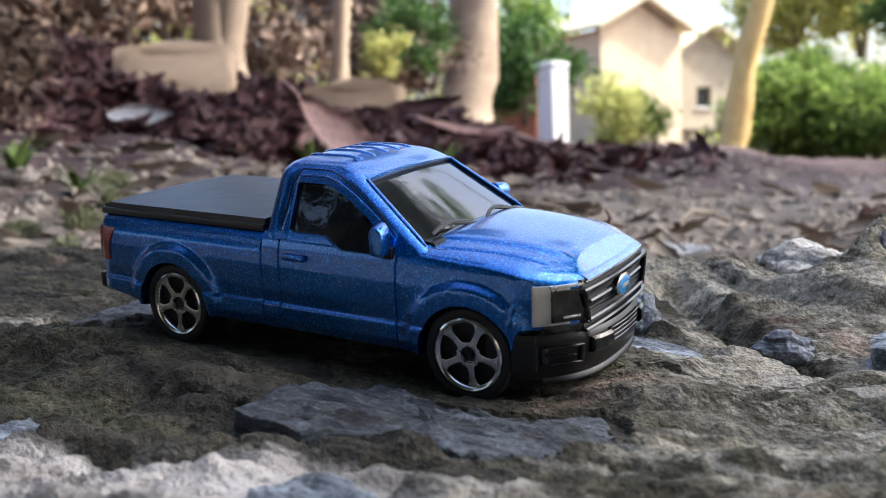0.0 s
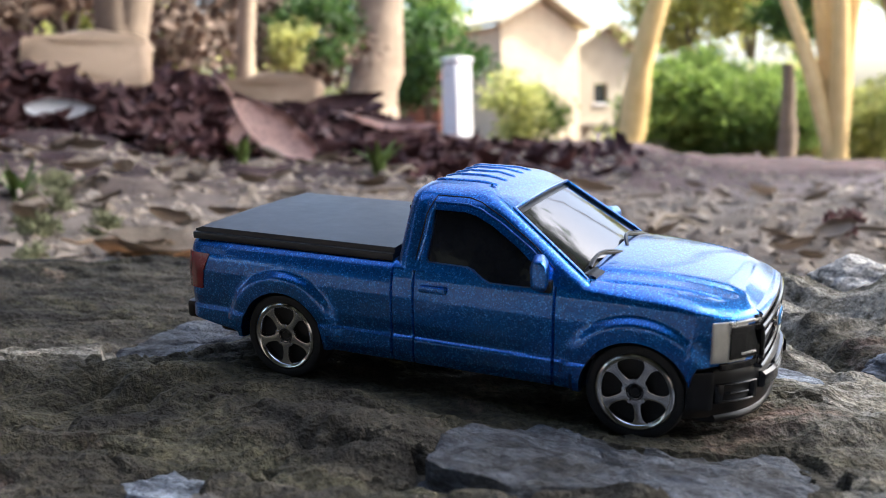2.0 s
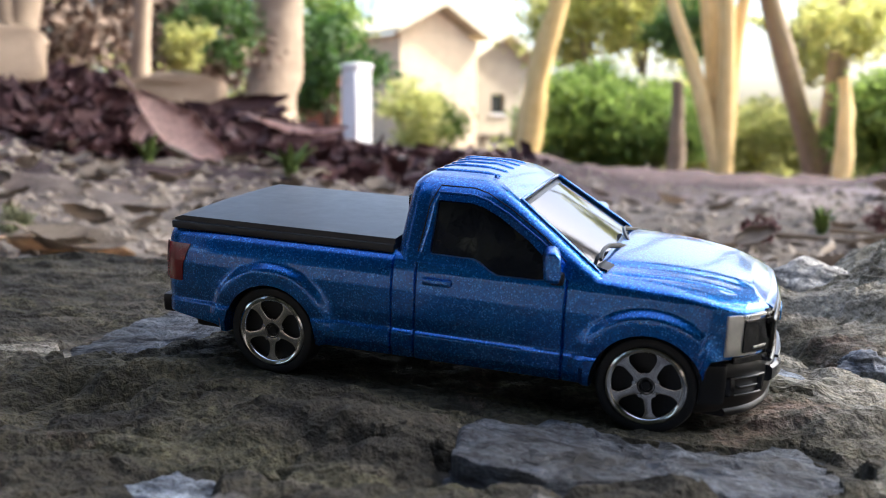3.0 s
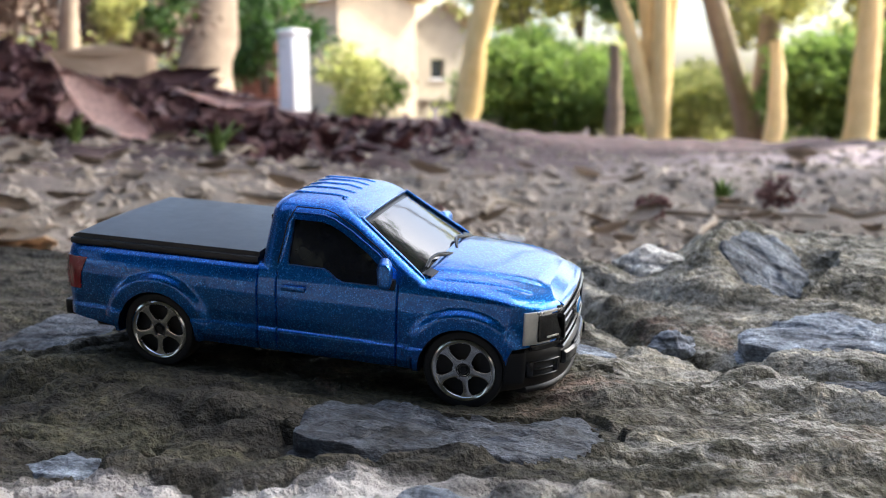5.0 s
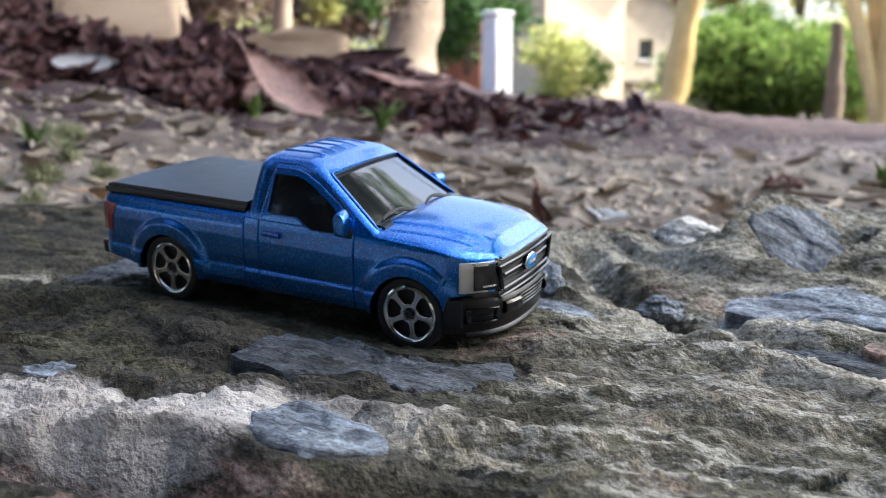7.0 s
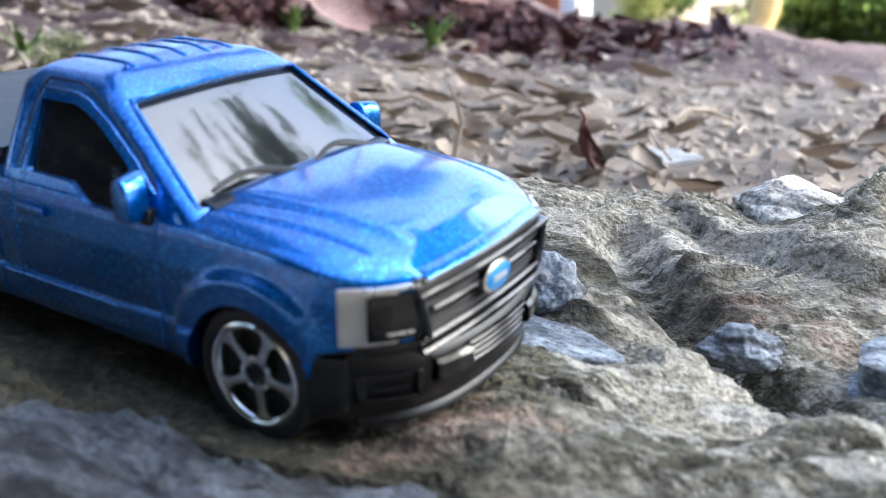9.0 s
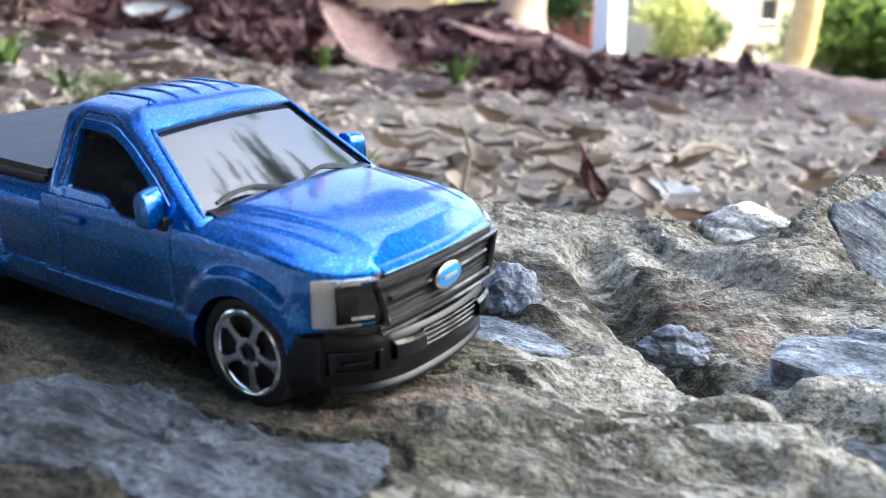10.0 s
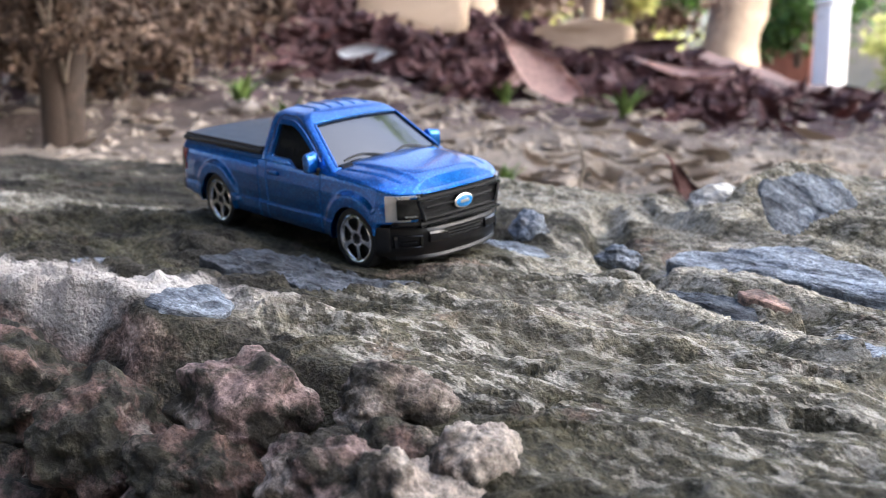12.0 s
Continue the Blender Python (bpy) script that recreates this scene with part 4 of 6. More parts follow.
    gr = part("grille", front_bar(bmesh.new(), -9.1, 9.1, 9.0, 14.5, 33.2, 2.0, 0.1, plan=g), BLACK_PLASTIC, truck, "black grille panel")
    for y0, y1, z0, z1, x0, label in ((-8.7, 8.7, 14.1, 14.35, 33.55, "gloss black bar in the slot under the hood"), (-9.5, 9.5, 13.1, 13.7, 33.9, "gloss black upper frame bar"),
                                      (-7.7, -1.9, 11.8, 12.15, 33.65, "gloss black grille bar beside the badge"), (1.9, 7.7, 11.8, 12.15, 33.65, "gloss black grille bar beside the badge"),
                                      (-8.8, 8.8, 9.85, 10.25, 33.8, "gloss black lower frame bar"), (-9.2, 9.2, 9.0, 9.4, 33.95, "gloss black sill of the grille")):
        part("grille_bar", front_bar(bmesh.new(), y0, y1, z0, z1, x0, 1.3, 0.17, 24, 0.04, plan=g), GLOSS_BLACK, gr, label)
    for s in (-1, 1):
        pts = [(g(9.3 - 0.35 * k, 33.7) - 0.15, s * (9.3 - 0.35 * k), 13.3 - 1.15 * k) for k in range(4)]
        part("grille_post", tube_bm(bmesh.new(), pts, [0.34, 0.36, 0.34, 0.3], 8), GLOSS_BLACK, gr, "gloss black end of the grille frame")
    for z in (10.65, 11.05, 12.45, 12.7):
        part("grille_slat", front_bar(bmesh.new(), -8.5, 8.5, z, z + 0.12, 33.36, 0.6, 0.03, plan=g), BLACK_PLASTIC, gr)
    bm = lathe_bm(bmesh.new(), [(0, -0.42), (1.0, -0.42), (1.22, -0.3), (1.25, 0.4), (0, 0.4)], 40)
    bmesh.ops.rotate(bm, matrix=Matrix.Rotation(radians(90), 3, "Z"), verts=bm.verts)
    for v in bm.verts:
        v.co = (33.62 + v.co.x, v.co.y * 1.75, 11.95 + v.co.z)
    badge = part("badge", bm, CHROME, gr, "oval chrome-rimmed badge")
    bm = lathe_bm(bmesh.new(), [(0, -0.2), (0.9, -0.2), (1.02, -0.12), (1.02, 0.2), (0, 0.2)], 40)
    bmesh.ops.rotate(bm, matrix=Matrix.Rotation(radians(90), 3, "Z"), verts=bm.verts)
    for v in bm.verts:
        v.co = (33.95 + v.co.x, v.co.y * 1.78, 11.95 + v.co.z)
    part("badge_plate", bm, BADGE_BLUE, badge, "plain blue oval plate")
    bm = bmesh.new()
    box_bm(bm, (34.07, -1.0, 11.72), (34.21, 1.0, 12.18), 0.06)
    part("badge_mark", bm, SILVER_PLASTIC, badge, "plain pale mark")
    # front bumper
    bm = bmesh.new()
    rows = []
    for k in range(41):
        y = -13.4 + 26.8 * k / 40
        x = front_plan(y, 34.1)
        a = abs(y)
        top = lerp(a, (0, 7.2, 8.6, 13.4), (8.6, 8.7, 9.25, 9.3))
        rows.append([(x - 3.2, y, top - 0.2), (x - 0.35, y, top), (x - 0.05, y, top - 0.3), (x + 0.1, y, top - 1.4), (x - 0.05, y, 5.6), (x - 0.4, y, 4.2), (x - 0.9, y, 3.75), (x - 3.4, y, 3.9)])
    vs = grid_mesh(bm, rows, close_v=True)
    bm.faces.new(vs[0])
    bm.faces.new(vs[-1])
    bumper = part("front_bumper", bm, BLACK_PLASTIC, truck, "black plastic front bumper")
    for s in (-1, 1):
        part("bumper_wing", bevelled(corner_strip(s, 26.7, 29.2, 5.0, 9.1, 0.2, 1.6), 0.18), BLACK_PLASTIC, bumper, "black bumper corner")
        part("bumper_pad", front_bar(bmesh.new(), s * 4.4, s * 7.6, 6.3, 8.05, 34.9, 1.3, 0.3, 6, 0.05), GLOSS_BLACK, bumper, "raised black bumper pad")
        ol = bmesh.new()
        for lo, hi in (((8.6, 7.35), (12.0, 7.6)), ((8.6, 5.5), (12.0, 5.75)), ((8.6, 5.5), (8.9, 7.6)), ((11.7, 5.5), (12.0, 7.6)), ((9.5, 6.35), (11.2, 6.6))):
            front_bar(ol, s * lo[0], s * hi[0], lo[1], hi[1], 34.62, 0.7, 0.09, 5)
        part("fog_lamp_frame", ol, GLOSS_BLACK, bumper, "moulded fog lamp frame")
    for z in (6.45, 6.95, 7.45, 7.95):
        part("air_slat", front_bar(bmesh.new(), -4.3, 4.3, z, z + 0.26, 34.5, 0.8, 0.07, 8), GLOSS_BLACK, bumper, "dark grey air intake slat")
    part("chin_lip", front_bar(bmesh.new(), -11.6, 11.6, 3.2, 4.15, 33.9, 2.4, 0.3, 24, 0.25), BLACK_PLASTIC, bumper, "black skid lip")
    # rear bumper, chassis
    part("rear_bumper", box_bm(bmesh.new(), (-36.6, -13.1, 6.3), (-34.6, 13.1, 8.6), 0.5), BLACK_PLASTIC, truck, "black rear bumper")
    bm = bmesh.new()
    box_bm(bm, (-34.5, -9.5, 3.6), (31.5, 9.5, 8.0), 0.8)
    part("chassis", bm, BLACK_PLASTIC, truck, "black plastic underside")
    for hx in (HUB_X, -HUB_X):
        part("axle", tube_bm(bmesh.new(), [(hx, -13, HUB_Z), (hx, 13, HUB_Z)], 0.6, 10), DARK_METAL, truck, "thin steel axle")
    for x, s, turn in ((HUB_X, -1, -80), (-HUB_X, -1, -90), (HUB_X, 1, 20), (-HUB_X, 1, 50)):
        build_wheel(truck, x, s, turn)
    truck.matrix_basis = TRUCK_POSE
    return truck


TRUCK_POSE = Matrix(((0.9977, 0.0038, 0.0674, 0), (0.0038, 0.9936, -0.1126, 0), (-0.0674, 0.1126, 0.9914, 0), (0, 0, 0, 1)))
build_truck()


# ---- the rock (millimetres in the plan) ----
def truck_plane(x, y):
    return -0.068 * x + 0.1136 * y + 0.72


def bump_at(x, y, cx, cy, rx, ry, turn=0.0):
    c, s = math.cos(radians(turn)), math.sin(radians(turn))
    u, v = (x - cx) * c + (y - cy) * s, -(x - cx) * s + (y - cy) * c
    return np.exp(-(u / rx) ** 2 - (v / ry) ** 2)


def off_line(x, y, pts):
    """Distance from a broken line in the plan, and the side: above 0 beyond it as y grows."""
    best, side = np.full(np.shape(x), 1e9), np.zeros(np.shape(x))
    for (ax, ay), (bx, by) in zip(pts, pts[1:]):
        ux, uy = bx - ax, by - ay
        l = math.hypot(ux, uy)
        ux, uy = ux / l, uy / l
        t = np.clip((x - ax) * ux + (y - ay) * uy, 0, l)
        d = np.hypot(x - ax - t * ux, y - ay - t * uy)
        side = np.where(d < best, np.sign((y - ay) * ux - (x - ax) * uy), side)
        best = np.minimum(best, d)
    return best, side


CRACK = ((24, 52), (33, 40), (41, 32), (49, 23), (57, 17), (70, 13), (84, 14), (98, 8))
LEDGES = (((4, -44), (20, -40), (34, -31), (46, -27), (60, -24), (76, -19), (98, -12)), ((38, -8), (52, -3), (62, 2), (72, 0), (88, -4), (110, -8)),
          ((40, 6), (50, 10), (60, 11), (74, 19), (88, 20), (104, 17)), ((34, 58), (46, 50), (54, 46), (66, 50), (84, 54)), ((-60, -26), (-42, -22), (-24, -26), (-6, -30)),
          ((30, -52), (48, -40), (62, -36), (82, -32), (104, -26)))


def rock_height(x, y):
    """Height of the weathered, layered top; layers run along (0.84, 0.54)."""
    l, s = 0.84 * x + 0.54 * y, -0.54 * x + 0.84 * y
    wt = np.exp(-(x / 44) ** 6 - ((y - 1) / 23) ** 6)
    far = -1.7 - 1.6 * sstep(24, 58, x) - 1.5 * sstep(60, 105, x) + 2.0 * sstep(-40, -100, x)
    far += 11.0 * sstep(22, 78, y - 0.12 * (x - 70) + 5 * pnoise(x / 16, y / 16 + 7)) * sstep(36, 56, x) + 7.0 * bump_at(x, y, -14, 58, 42, 20) + 2.5 * bump_at(x, y, 34, 66, 12, 10)
    far += 1.2 * bump_at(x, y, 64, -22, 30, 7, 20) - 2.0 * bump_at(x, y, 45, -34, 7, 3.5, 20) - 2.4 * bump_at(x, y, 74, -28, 12, 4, 12)
    h = wt * truck_plane(x, y) + (1 - wt) * far
    w = 1 - 0.93 * np.exp(-(x / 36) ** 8 - (y / 17) ** 8)
    h += 1.9 * bump_at(x, y, -4, -28, 9, 5, 10) + 1.4 * bump_at(x, y, -24, -28, 11, 5, -8) - 1.0 * bump_at(x, y, 2, -35, 10, 3, 15)
    # broad smooth swells
    h += w * (2.2 * fbm(l / 40 + 3, s / 20 + 8, 3) + 0.9 * fbm(l / 30, s / 8 + 3, 3))
    # rounded ledges that drop towards the near side
    wob = 2.4 * fbm(x / 14 + 4, y / 14, 3)
    for k, line in enumerate(LEDGES):
        d, side = off_line(x, y + wob, line)
        d = d * side
        high = (2.1 - 1.0 * sstep(30, 12, x), 1.8, 2.2, 2.0, 1.4, 2.0)[k] * (0.75 + 0.8 * pnoise(l / 17 + 5 * k, s / 40))
        h += w * high * (sstep(-1.6, 0.9, d) * sstep(17, 1.5, d) - 0.55 * sstep(-7, -1.6, d) * sstep(0.2, -1.8, d))
    # thin bedding that shows as fine lines, broken up
    t = s / 6.5 + 2.0 * fbm(l / 34 + 9, s / 15, 3)
    saw = t - np.floor(t)
    h += w * 1.7 * np.maximum(0, 0.3 + 1.3 * pnoise(l / 38 - 4, s / 10)) * (sstep(0.0, 0.2, saw) - saw)
    t = s / 2.6 + 1.9 * fbm(l / 15 + 19, s / 6, 3)
    saw = t - np.floor(t)
    h += (0.35 + 0.65 * w) * 0.5 * np.maximum(0, 0.25 + pnoise(l / 22 + 14, s / 7)) * (sstep(0.0, 0.3, saw) - saw)
    # lumps, chips and grit
    h += (0.7 + 0.3 * w) * (0.6 * fbm(l / 13, s / 4.2, 4, 0.6) + 0.4 * fbm(l / 3.4 + 40, s / 1.6, 3, 0.6) + 0.85 * np.maximum(0, fbm(x / 2.9 + 11, y / 2.2, 3) - 0.14))
    h += w * 1.3 * np.maximum(0, fbm(l / 19 + 31, s / 6 - 6, 3) - 0.18)
    # hollows worn between the lumps
    h -= w * 1.5 * sstep(0.09, 0.0, np.abs(fbm(l / 24 + 3, s / 10 + 12, 3))) * sstep(0.0, 0.35, pnoise(x / 26 + 2, y / 26))
    # sharp folds and seams of the dark layers on the near side
    dark = w * sstep(-15, -21, y) * sstep(52, 40, x) * (1 - np.exp(-((x - 24) / 21) ** 4 - ((y + 33) / 8) ** 4))
    fold = fbm(l / 17 + 8, s / 6.5 + 2, 4)
    h += dark * (2.6 * np.abs(fold) - 1.5 * sstep(0.07, 0.0, np.abs(fbm(l / 20 + 1, s / 8 + 20, 3))) + 0.9 * np.maximum(0, fbm(l / 5 + 2, s / 3 + 60, 3)))
    # the open crack
    d, _ = off_line(x, y + 0.8 * wob, CRACK)
    h -= 5.2 * sstep(5.5, 0.8, d + 1.2 * fbm(x / 5, y / 5, 2)) * sstep(20, 34, x + 0.5 * y) * (1 - 0.5 * sstep(64, 96, x))
    # near face
    edge = np.interp(x, (-120, -60, -4, 10, 32, 45, 60, 77, 90, 140), (-70, -66, -63, -58, -55, -51, -50, -49, -51, -49)) + 3.5 * fbm(x / 22 + 2, y * 0 + 1.7, 3)
    d = np.maximum(0, edge - y)
    steep = 1 - 0.5 * sstep(55, 100, x)
    h -= steep * (46 * (1 - np.exp(-d / (24 + 26 * sstep(55, 100, x)))))
    h += np.minimum(1, d / 10) * (10 * fbm(x / 25 + 7, y / 19 + 3, 3) + 4.0 * fbm(x / 9, y / 8 + 5, 3) + 1.4 * fbm(x / 3.2, y / 2.8 + 5, 2))
    # far edge
    back = np.interp(x, (-230, -160, -100, -40, 0, 25, 50, 80, 130, 210), (30, 57, 76, 86, 80, 66, 90, 102, 94, 80)) + 5 * fbm(x / 17, y * 0 + 4.2, 3)
    h -= 20 * sstep(0, 16, y - back)
    return h


def build_rock():
    xs = np.concatenate([np.arange(-240, -141, 3.0), np.arange(-141, -62, 1.1), np.arange(-62, 108, 0.45), np.arange(108, 215, 1.8)])
    ys = np.concatenate([np.arange(-165, -82, 2.0), np.arange(-82, 84, 0.45), np.arange(84, 131, 1.6)])
    X, Y = np.meshgrid(xs, ys)
    Z = rock_height(X, Y)
    # beds of the stones
    for st in STONES:
        ol = st["outline"]
        cx, cy = sum(p[0] for p in ol) / len(ol), sum(p[1] for p in ol) / len(ol)
        z0 = (top_at(cx, cy) if st.get("z") is None else st["z"]) + st["lift"]
        plane = z0 + (Y - cy) * math.tan(radians(st["tilt"][0])) - (X - cx) * math.tan(radians(st["tilt"][1]))
        near = inside(X, Y, tuple((cx + (a - cx) * 1.1, cy + (b - cy) * 1.1) for a, b in ol))
        bed = inside(X, Y, tuple((cx + (a - cx) * 0.96, cy + (b - cy) * 0.96) for a, b in ol))
        Z = np.where(near, np.minimum(Z, plane + 0.5), Z)
        if "gap" not in st:              # mortar up to the stone's rim
            for grow, part_w in ((1.55, 0.25), (1.4, 0.4), (1.28, 0.55), (1.16, 0.8)):
                rim = inside(X, Y, tuple((cx + (a - cx) * grow, cy + (b - cy) * grow) for a, b in ol))
                up = np.maximum(plane - 0.15 + 0.25 * pnoise(X / 3, Y / 3), Z) if st.get("z") is None else plane - 0.15 + 0.3 * pnoise(X / 3, Y / 3)
                Z = np.where(rim, Z + (up - Z) * part_w, Z)
        if "gap" in st:
            Z = np.where(near & (Y < cy - 4 + 0.1 * (X - cx)), np.minimum(Z, plane - st["gap"]), Z)
        Z = np.where(bed, np.minimum(Z, plane - 1.0), Z)
    n, m = Y.shape
    co = np.stack([X, Y, Z], -1).reshape(-1, 3) * 0.001
    idx = np.arange(n * m).reshape(n, m)
    f = np.stack([idx[:-1, :-1], idx[:-1, 1:], idx[1:, 1:], idx[1:, :-1]], -1).reshape(-1, 4)
    # skirt down into the soil
    rim = np.concatenate([idx[0, :], idx[1:, -1], idx[-1, -2::-1], idx[-2:0:-1, 0]])
    low = co[rim].copy()
    low[:, 2] = -0.2
    base = len(co)
    co = np.concatenate([co, low])
    k = np.arange(len(rim))
    skirt = np.stack([rim, base + k, base + (k + 1) % len(rim), np.roll(rim, -1)], -1)
    me = bpy.data.meshes.new("rock")
    me.from_pydata(co.tolist(), [], np.concatenate([f, skirt]).tolist())
    me.update()
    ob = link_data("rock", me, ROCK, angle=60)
    return tagged(ob, "weathered grey-brown layered rock with moss and lichen", "rock", kind="structure")


def top_at(x, y):
    return float(rock_height(np.array([float(x)]), np.array([float(y)]))[0])


def stone(name, label, outline, mat, thick, lift, tilt=(0, 0), seed=0, category="stone", dome=0.42, z=None, step=1.0, gap=0.0):
    """A flat split stone bedded in the rock: an uneven, flaky slab over an outline in the plan."""
    rnd = random.Random(seed)
    cx, cy = sum(p[0] for p in outline) / len(outline), sum(p[1] for p in outline) / len(outline)
    ring = []
    n = len(outline)
    for i in range(n):
        a, b = outline[i], outline[(i + 1) % n]
        k = max(2, int(math.hypot(b[0] - a[0], b[1] - a[1]) / step))
        for j in range(k):
            ring.append((a[0] + (b[0] - a[0]) * j / k + rnd.uniform(-0.9, 0.9) - cx, a[1] + (b[1] - a[1]) * j / k + rnd.uniform(-0.9, 0.9) - cy))
    for _ in range(1):
        ring = [((p[0] + 2 * q[0] + r[0]) / 4, (p[1] + 2 * q[1] + r[1]) / 4) for p, q, r in zip(ring[-1:] + ring[:-1], ring, ring[1:] + ring[:1])]
    bm = bmesh.new()
    rows = []
    for f, d in ((0.985, -thick), (1.03, -thick * 0.55), (0.99, -thick * 0.5), (1.0, -0.25), (0.975, -0.02), (0.93, 0.05), (0.86, 0.08), (0.79, 0.12), (0.71, 0.15), (0.63, 0.17), (0.54, 0.19), (0.45, 0.21), (0.36, 0.22), (0.27, 0.23), (0.18, 0.24), (0.09, 0.24)):
        row = []
        for u, v in ring:
            px, py = u * f, v * f
            g = 0.0 if d < -0.3 else noise.noise(Vector((px * 0.12 + seed, py * 0.12, 3.1))) * dome * 1.2 + noise.noise(Vector((px * 0.5, py * 0.9 + seed, 1.7))) * dome * 0.7 + noise.noise(Vector((px * 1.3, py * 1.9 + seed, 7.7))) * dome * 0.55 + dome * 0.9 * float(sstep(0.0, 0.07, noise.noise(Vector((px * 0.11 + seed, py * 0.3, 9.3))))) + dome * 0.5 * float(sstep(0.0, 0.06, noise.noise(Vector((px * 0.25 - seed, py * 0.5, 2.3)))))
            row.append((px, py, d + g))
        rows.append(row)
    vs = grid_mesh(bm, rows, close_v=True)
    bm.faces.new(vs[0])
    c = bm.verts.new((0, 0, 0.25 + noise.noise(Vector((seed, 0, 3.1))) * dome))
    for j in range(len(ring)):
        bm.faces.new((vs[-1][j], vs[-1][(j + 1) % len(ring)], c))
    ob = link_mesh(name, bm, mat, None, "", True, 50, 0.001)
    ob.matrix_basis = pose(cx * 0.001, cy * 0.001, ((top_at(cx, cy) if z is None else z) + lift) * 0.001, tilt[0], tilt[1], 0)
    return tagged(ob, label, category, "stones in the rock")



def inside(X, Y, outline):
    """Which points of the plan lie inside an outline."""
    hit = np.zeros(X.shape, bool)
    n = len(outline)
    for (xa, ya), (xb, yb) in zip(outline, outline[1:] + outline[:1]):
        if ya != yb:
            hit ^= ((Y < ya) != (Y < yb)) & (X < xa + (Y - ya) * (xb - xa) / (yb - ya))
    return hit


STONES = (
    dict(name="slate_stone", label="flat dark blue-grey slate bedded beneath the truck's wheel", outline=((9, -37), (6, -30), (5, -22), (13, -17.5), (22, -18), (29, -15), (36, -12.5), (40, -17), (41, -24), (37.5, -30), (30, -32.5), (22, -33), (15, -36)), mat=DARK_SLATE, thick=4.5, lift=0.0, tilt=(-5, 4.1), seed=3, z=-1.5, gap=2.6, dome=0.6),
    dict(name="slate_stone", label="small pointed blue slate in pale mortar", outline=((22, -48), (25, -43), (30, -44), (36, -47), (40, -50.5), (37, -54), (33, -56), (28, -55.5), (24, -52.5)), mat=SLATE, thick=4, lift=0.6, tilt=(-4, 3), seed=5, z=-1.3),
    dict(name="slate_stone", label="large upright blue-grey slate leaning in the ridge", outline=((53.5, 61), (56, 69), (61, 74), (67, 74), (72, 69), (71, 61), (66, 54), (59, 56)), mat=SLATE, thick=5, lift=0.0, tilt=(31, 33), seed=9, z=5.4),
    dict(name="slate_stone", label="long blue-grey slate slab with a thick dark end beside a crack", outline=((58.5, 23), (56.5, 28), (64, 38), (72, 44), (82, 41), (95, 33), (101, 27), (89, 24.5), (78, 26), (69, 23.5)), mat=SLATE, thick=5.5, lift=0.2, tilt=(6, 1.5), seed=12, z=-1.1, gap=2.2),
    dict(name="slate_stone", label="thin dark slate sliver along a rock layer", outline=((65.5, 6.0), (67.5, 11), (73, 13.5), (80, 11.5), (89, 4), (86.5, 1.5), (78.5, 5), (72, 5)), mat=DARK_SLATE, thick=4, lift=0.3, tilt=(8, 4), seed=15, z=-3.9, gap=1.5),
    dict(name="slate_stone", label="flat bluish slate under the front bumper", outline=((20, 18), (25, 21.5), (33, 20.5), (39, 17), (35.5, 13.5), (28, 13)), mat=SLATE, thick=3, lift=0.0, tilt=(3, 3), seed=18, z=-1.7, dome=0.25),
    dict(name="slate_stone", label="narrow blue slate low in the rock", outline=((91, 4), (94.5, 11), (101, 10), (107, 1), (103, -3), (97, 0)), mat=SLATE, thick=4, lift=0.6, tilt=(6, 4), seed=30, z=-6.0),
    dict(name="slate_stone", label="small dark slate in mossy mortar", outline=((-20, -44), (-18, -40), (-12, -41), (-10, -45), (-14, -48)), mat=SLATE, thick=3, lift=0.5, tilt=(0, 0), seed=33),
    dict(name="slate_stone", label="broad bluish slate behind the rear wheel", outline=((-40, -11), (-49, -14), (-60, -3), (-58, 20), (-47, 22), (-40, 10)), mat=DARK_SLATE, thick=4, lift=0.2, tilt=(5, -2), seed=36),
    dict(name="dry_leaf_scrap", label="orange-brown scrap of bark on the rock", outline=((78, 12), (79, 15), (84, 14.5), (87, 12), (83, 10.5)), mat=RUDDY_STONE, thick=2.0, lift=0.8, tilt=(4, 8), seed=39, category="leaf scrap", z=-2.6),
)


def lump(label, centre, radii, mat, seed, turn=0.0, knobs=1.0, name="boulder"):
    """A rough boulder half bedded in the near face."""
    bm = bmesh.new()
    bmesh.ops.create_icosphere(bm, subdivisions=6, radius=1.0)
    o = Vector((seed * 3.7, seed * 1.3, 0))
    for v in bm.verts:
        d = v.co.normalized()
        k = 1 + 0.26 * noise.noise(d * 1.5 + o) + 0.15 * noise.noise(d * 3.2 + o) + 0.05 * noise.noise(d * 7 + o) + 0.022 * noise.noise(d * 19 + o) - knobs * (0.15 * abs(noise.noise(d * 2.6 + o)) + 0.035 * noise.voronoi(d * 5.5 + o)[0][0] + 0.022 * noise.voronoi(d * 17 + o)[0][0]) + 0.014 * noise.noise(d * 45 + o)
        v.co = Vector((d.x * radii[0], d.y * radii[1], d.z * radii[2])) * k
    ob = link_mesh(name, bm, mat, None, "", True, 60, 0.001)
    ob.matrix_basis = pose(centre[0] * 0.001, centre[1] * 0.001, centre[2] * 0.001, 0, 0, turn)
    return tagged(ob, label, name, "stones of the near face" if name == "boulder" else "")


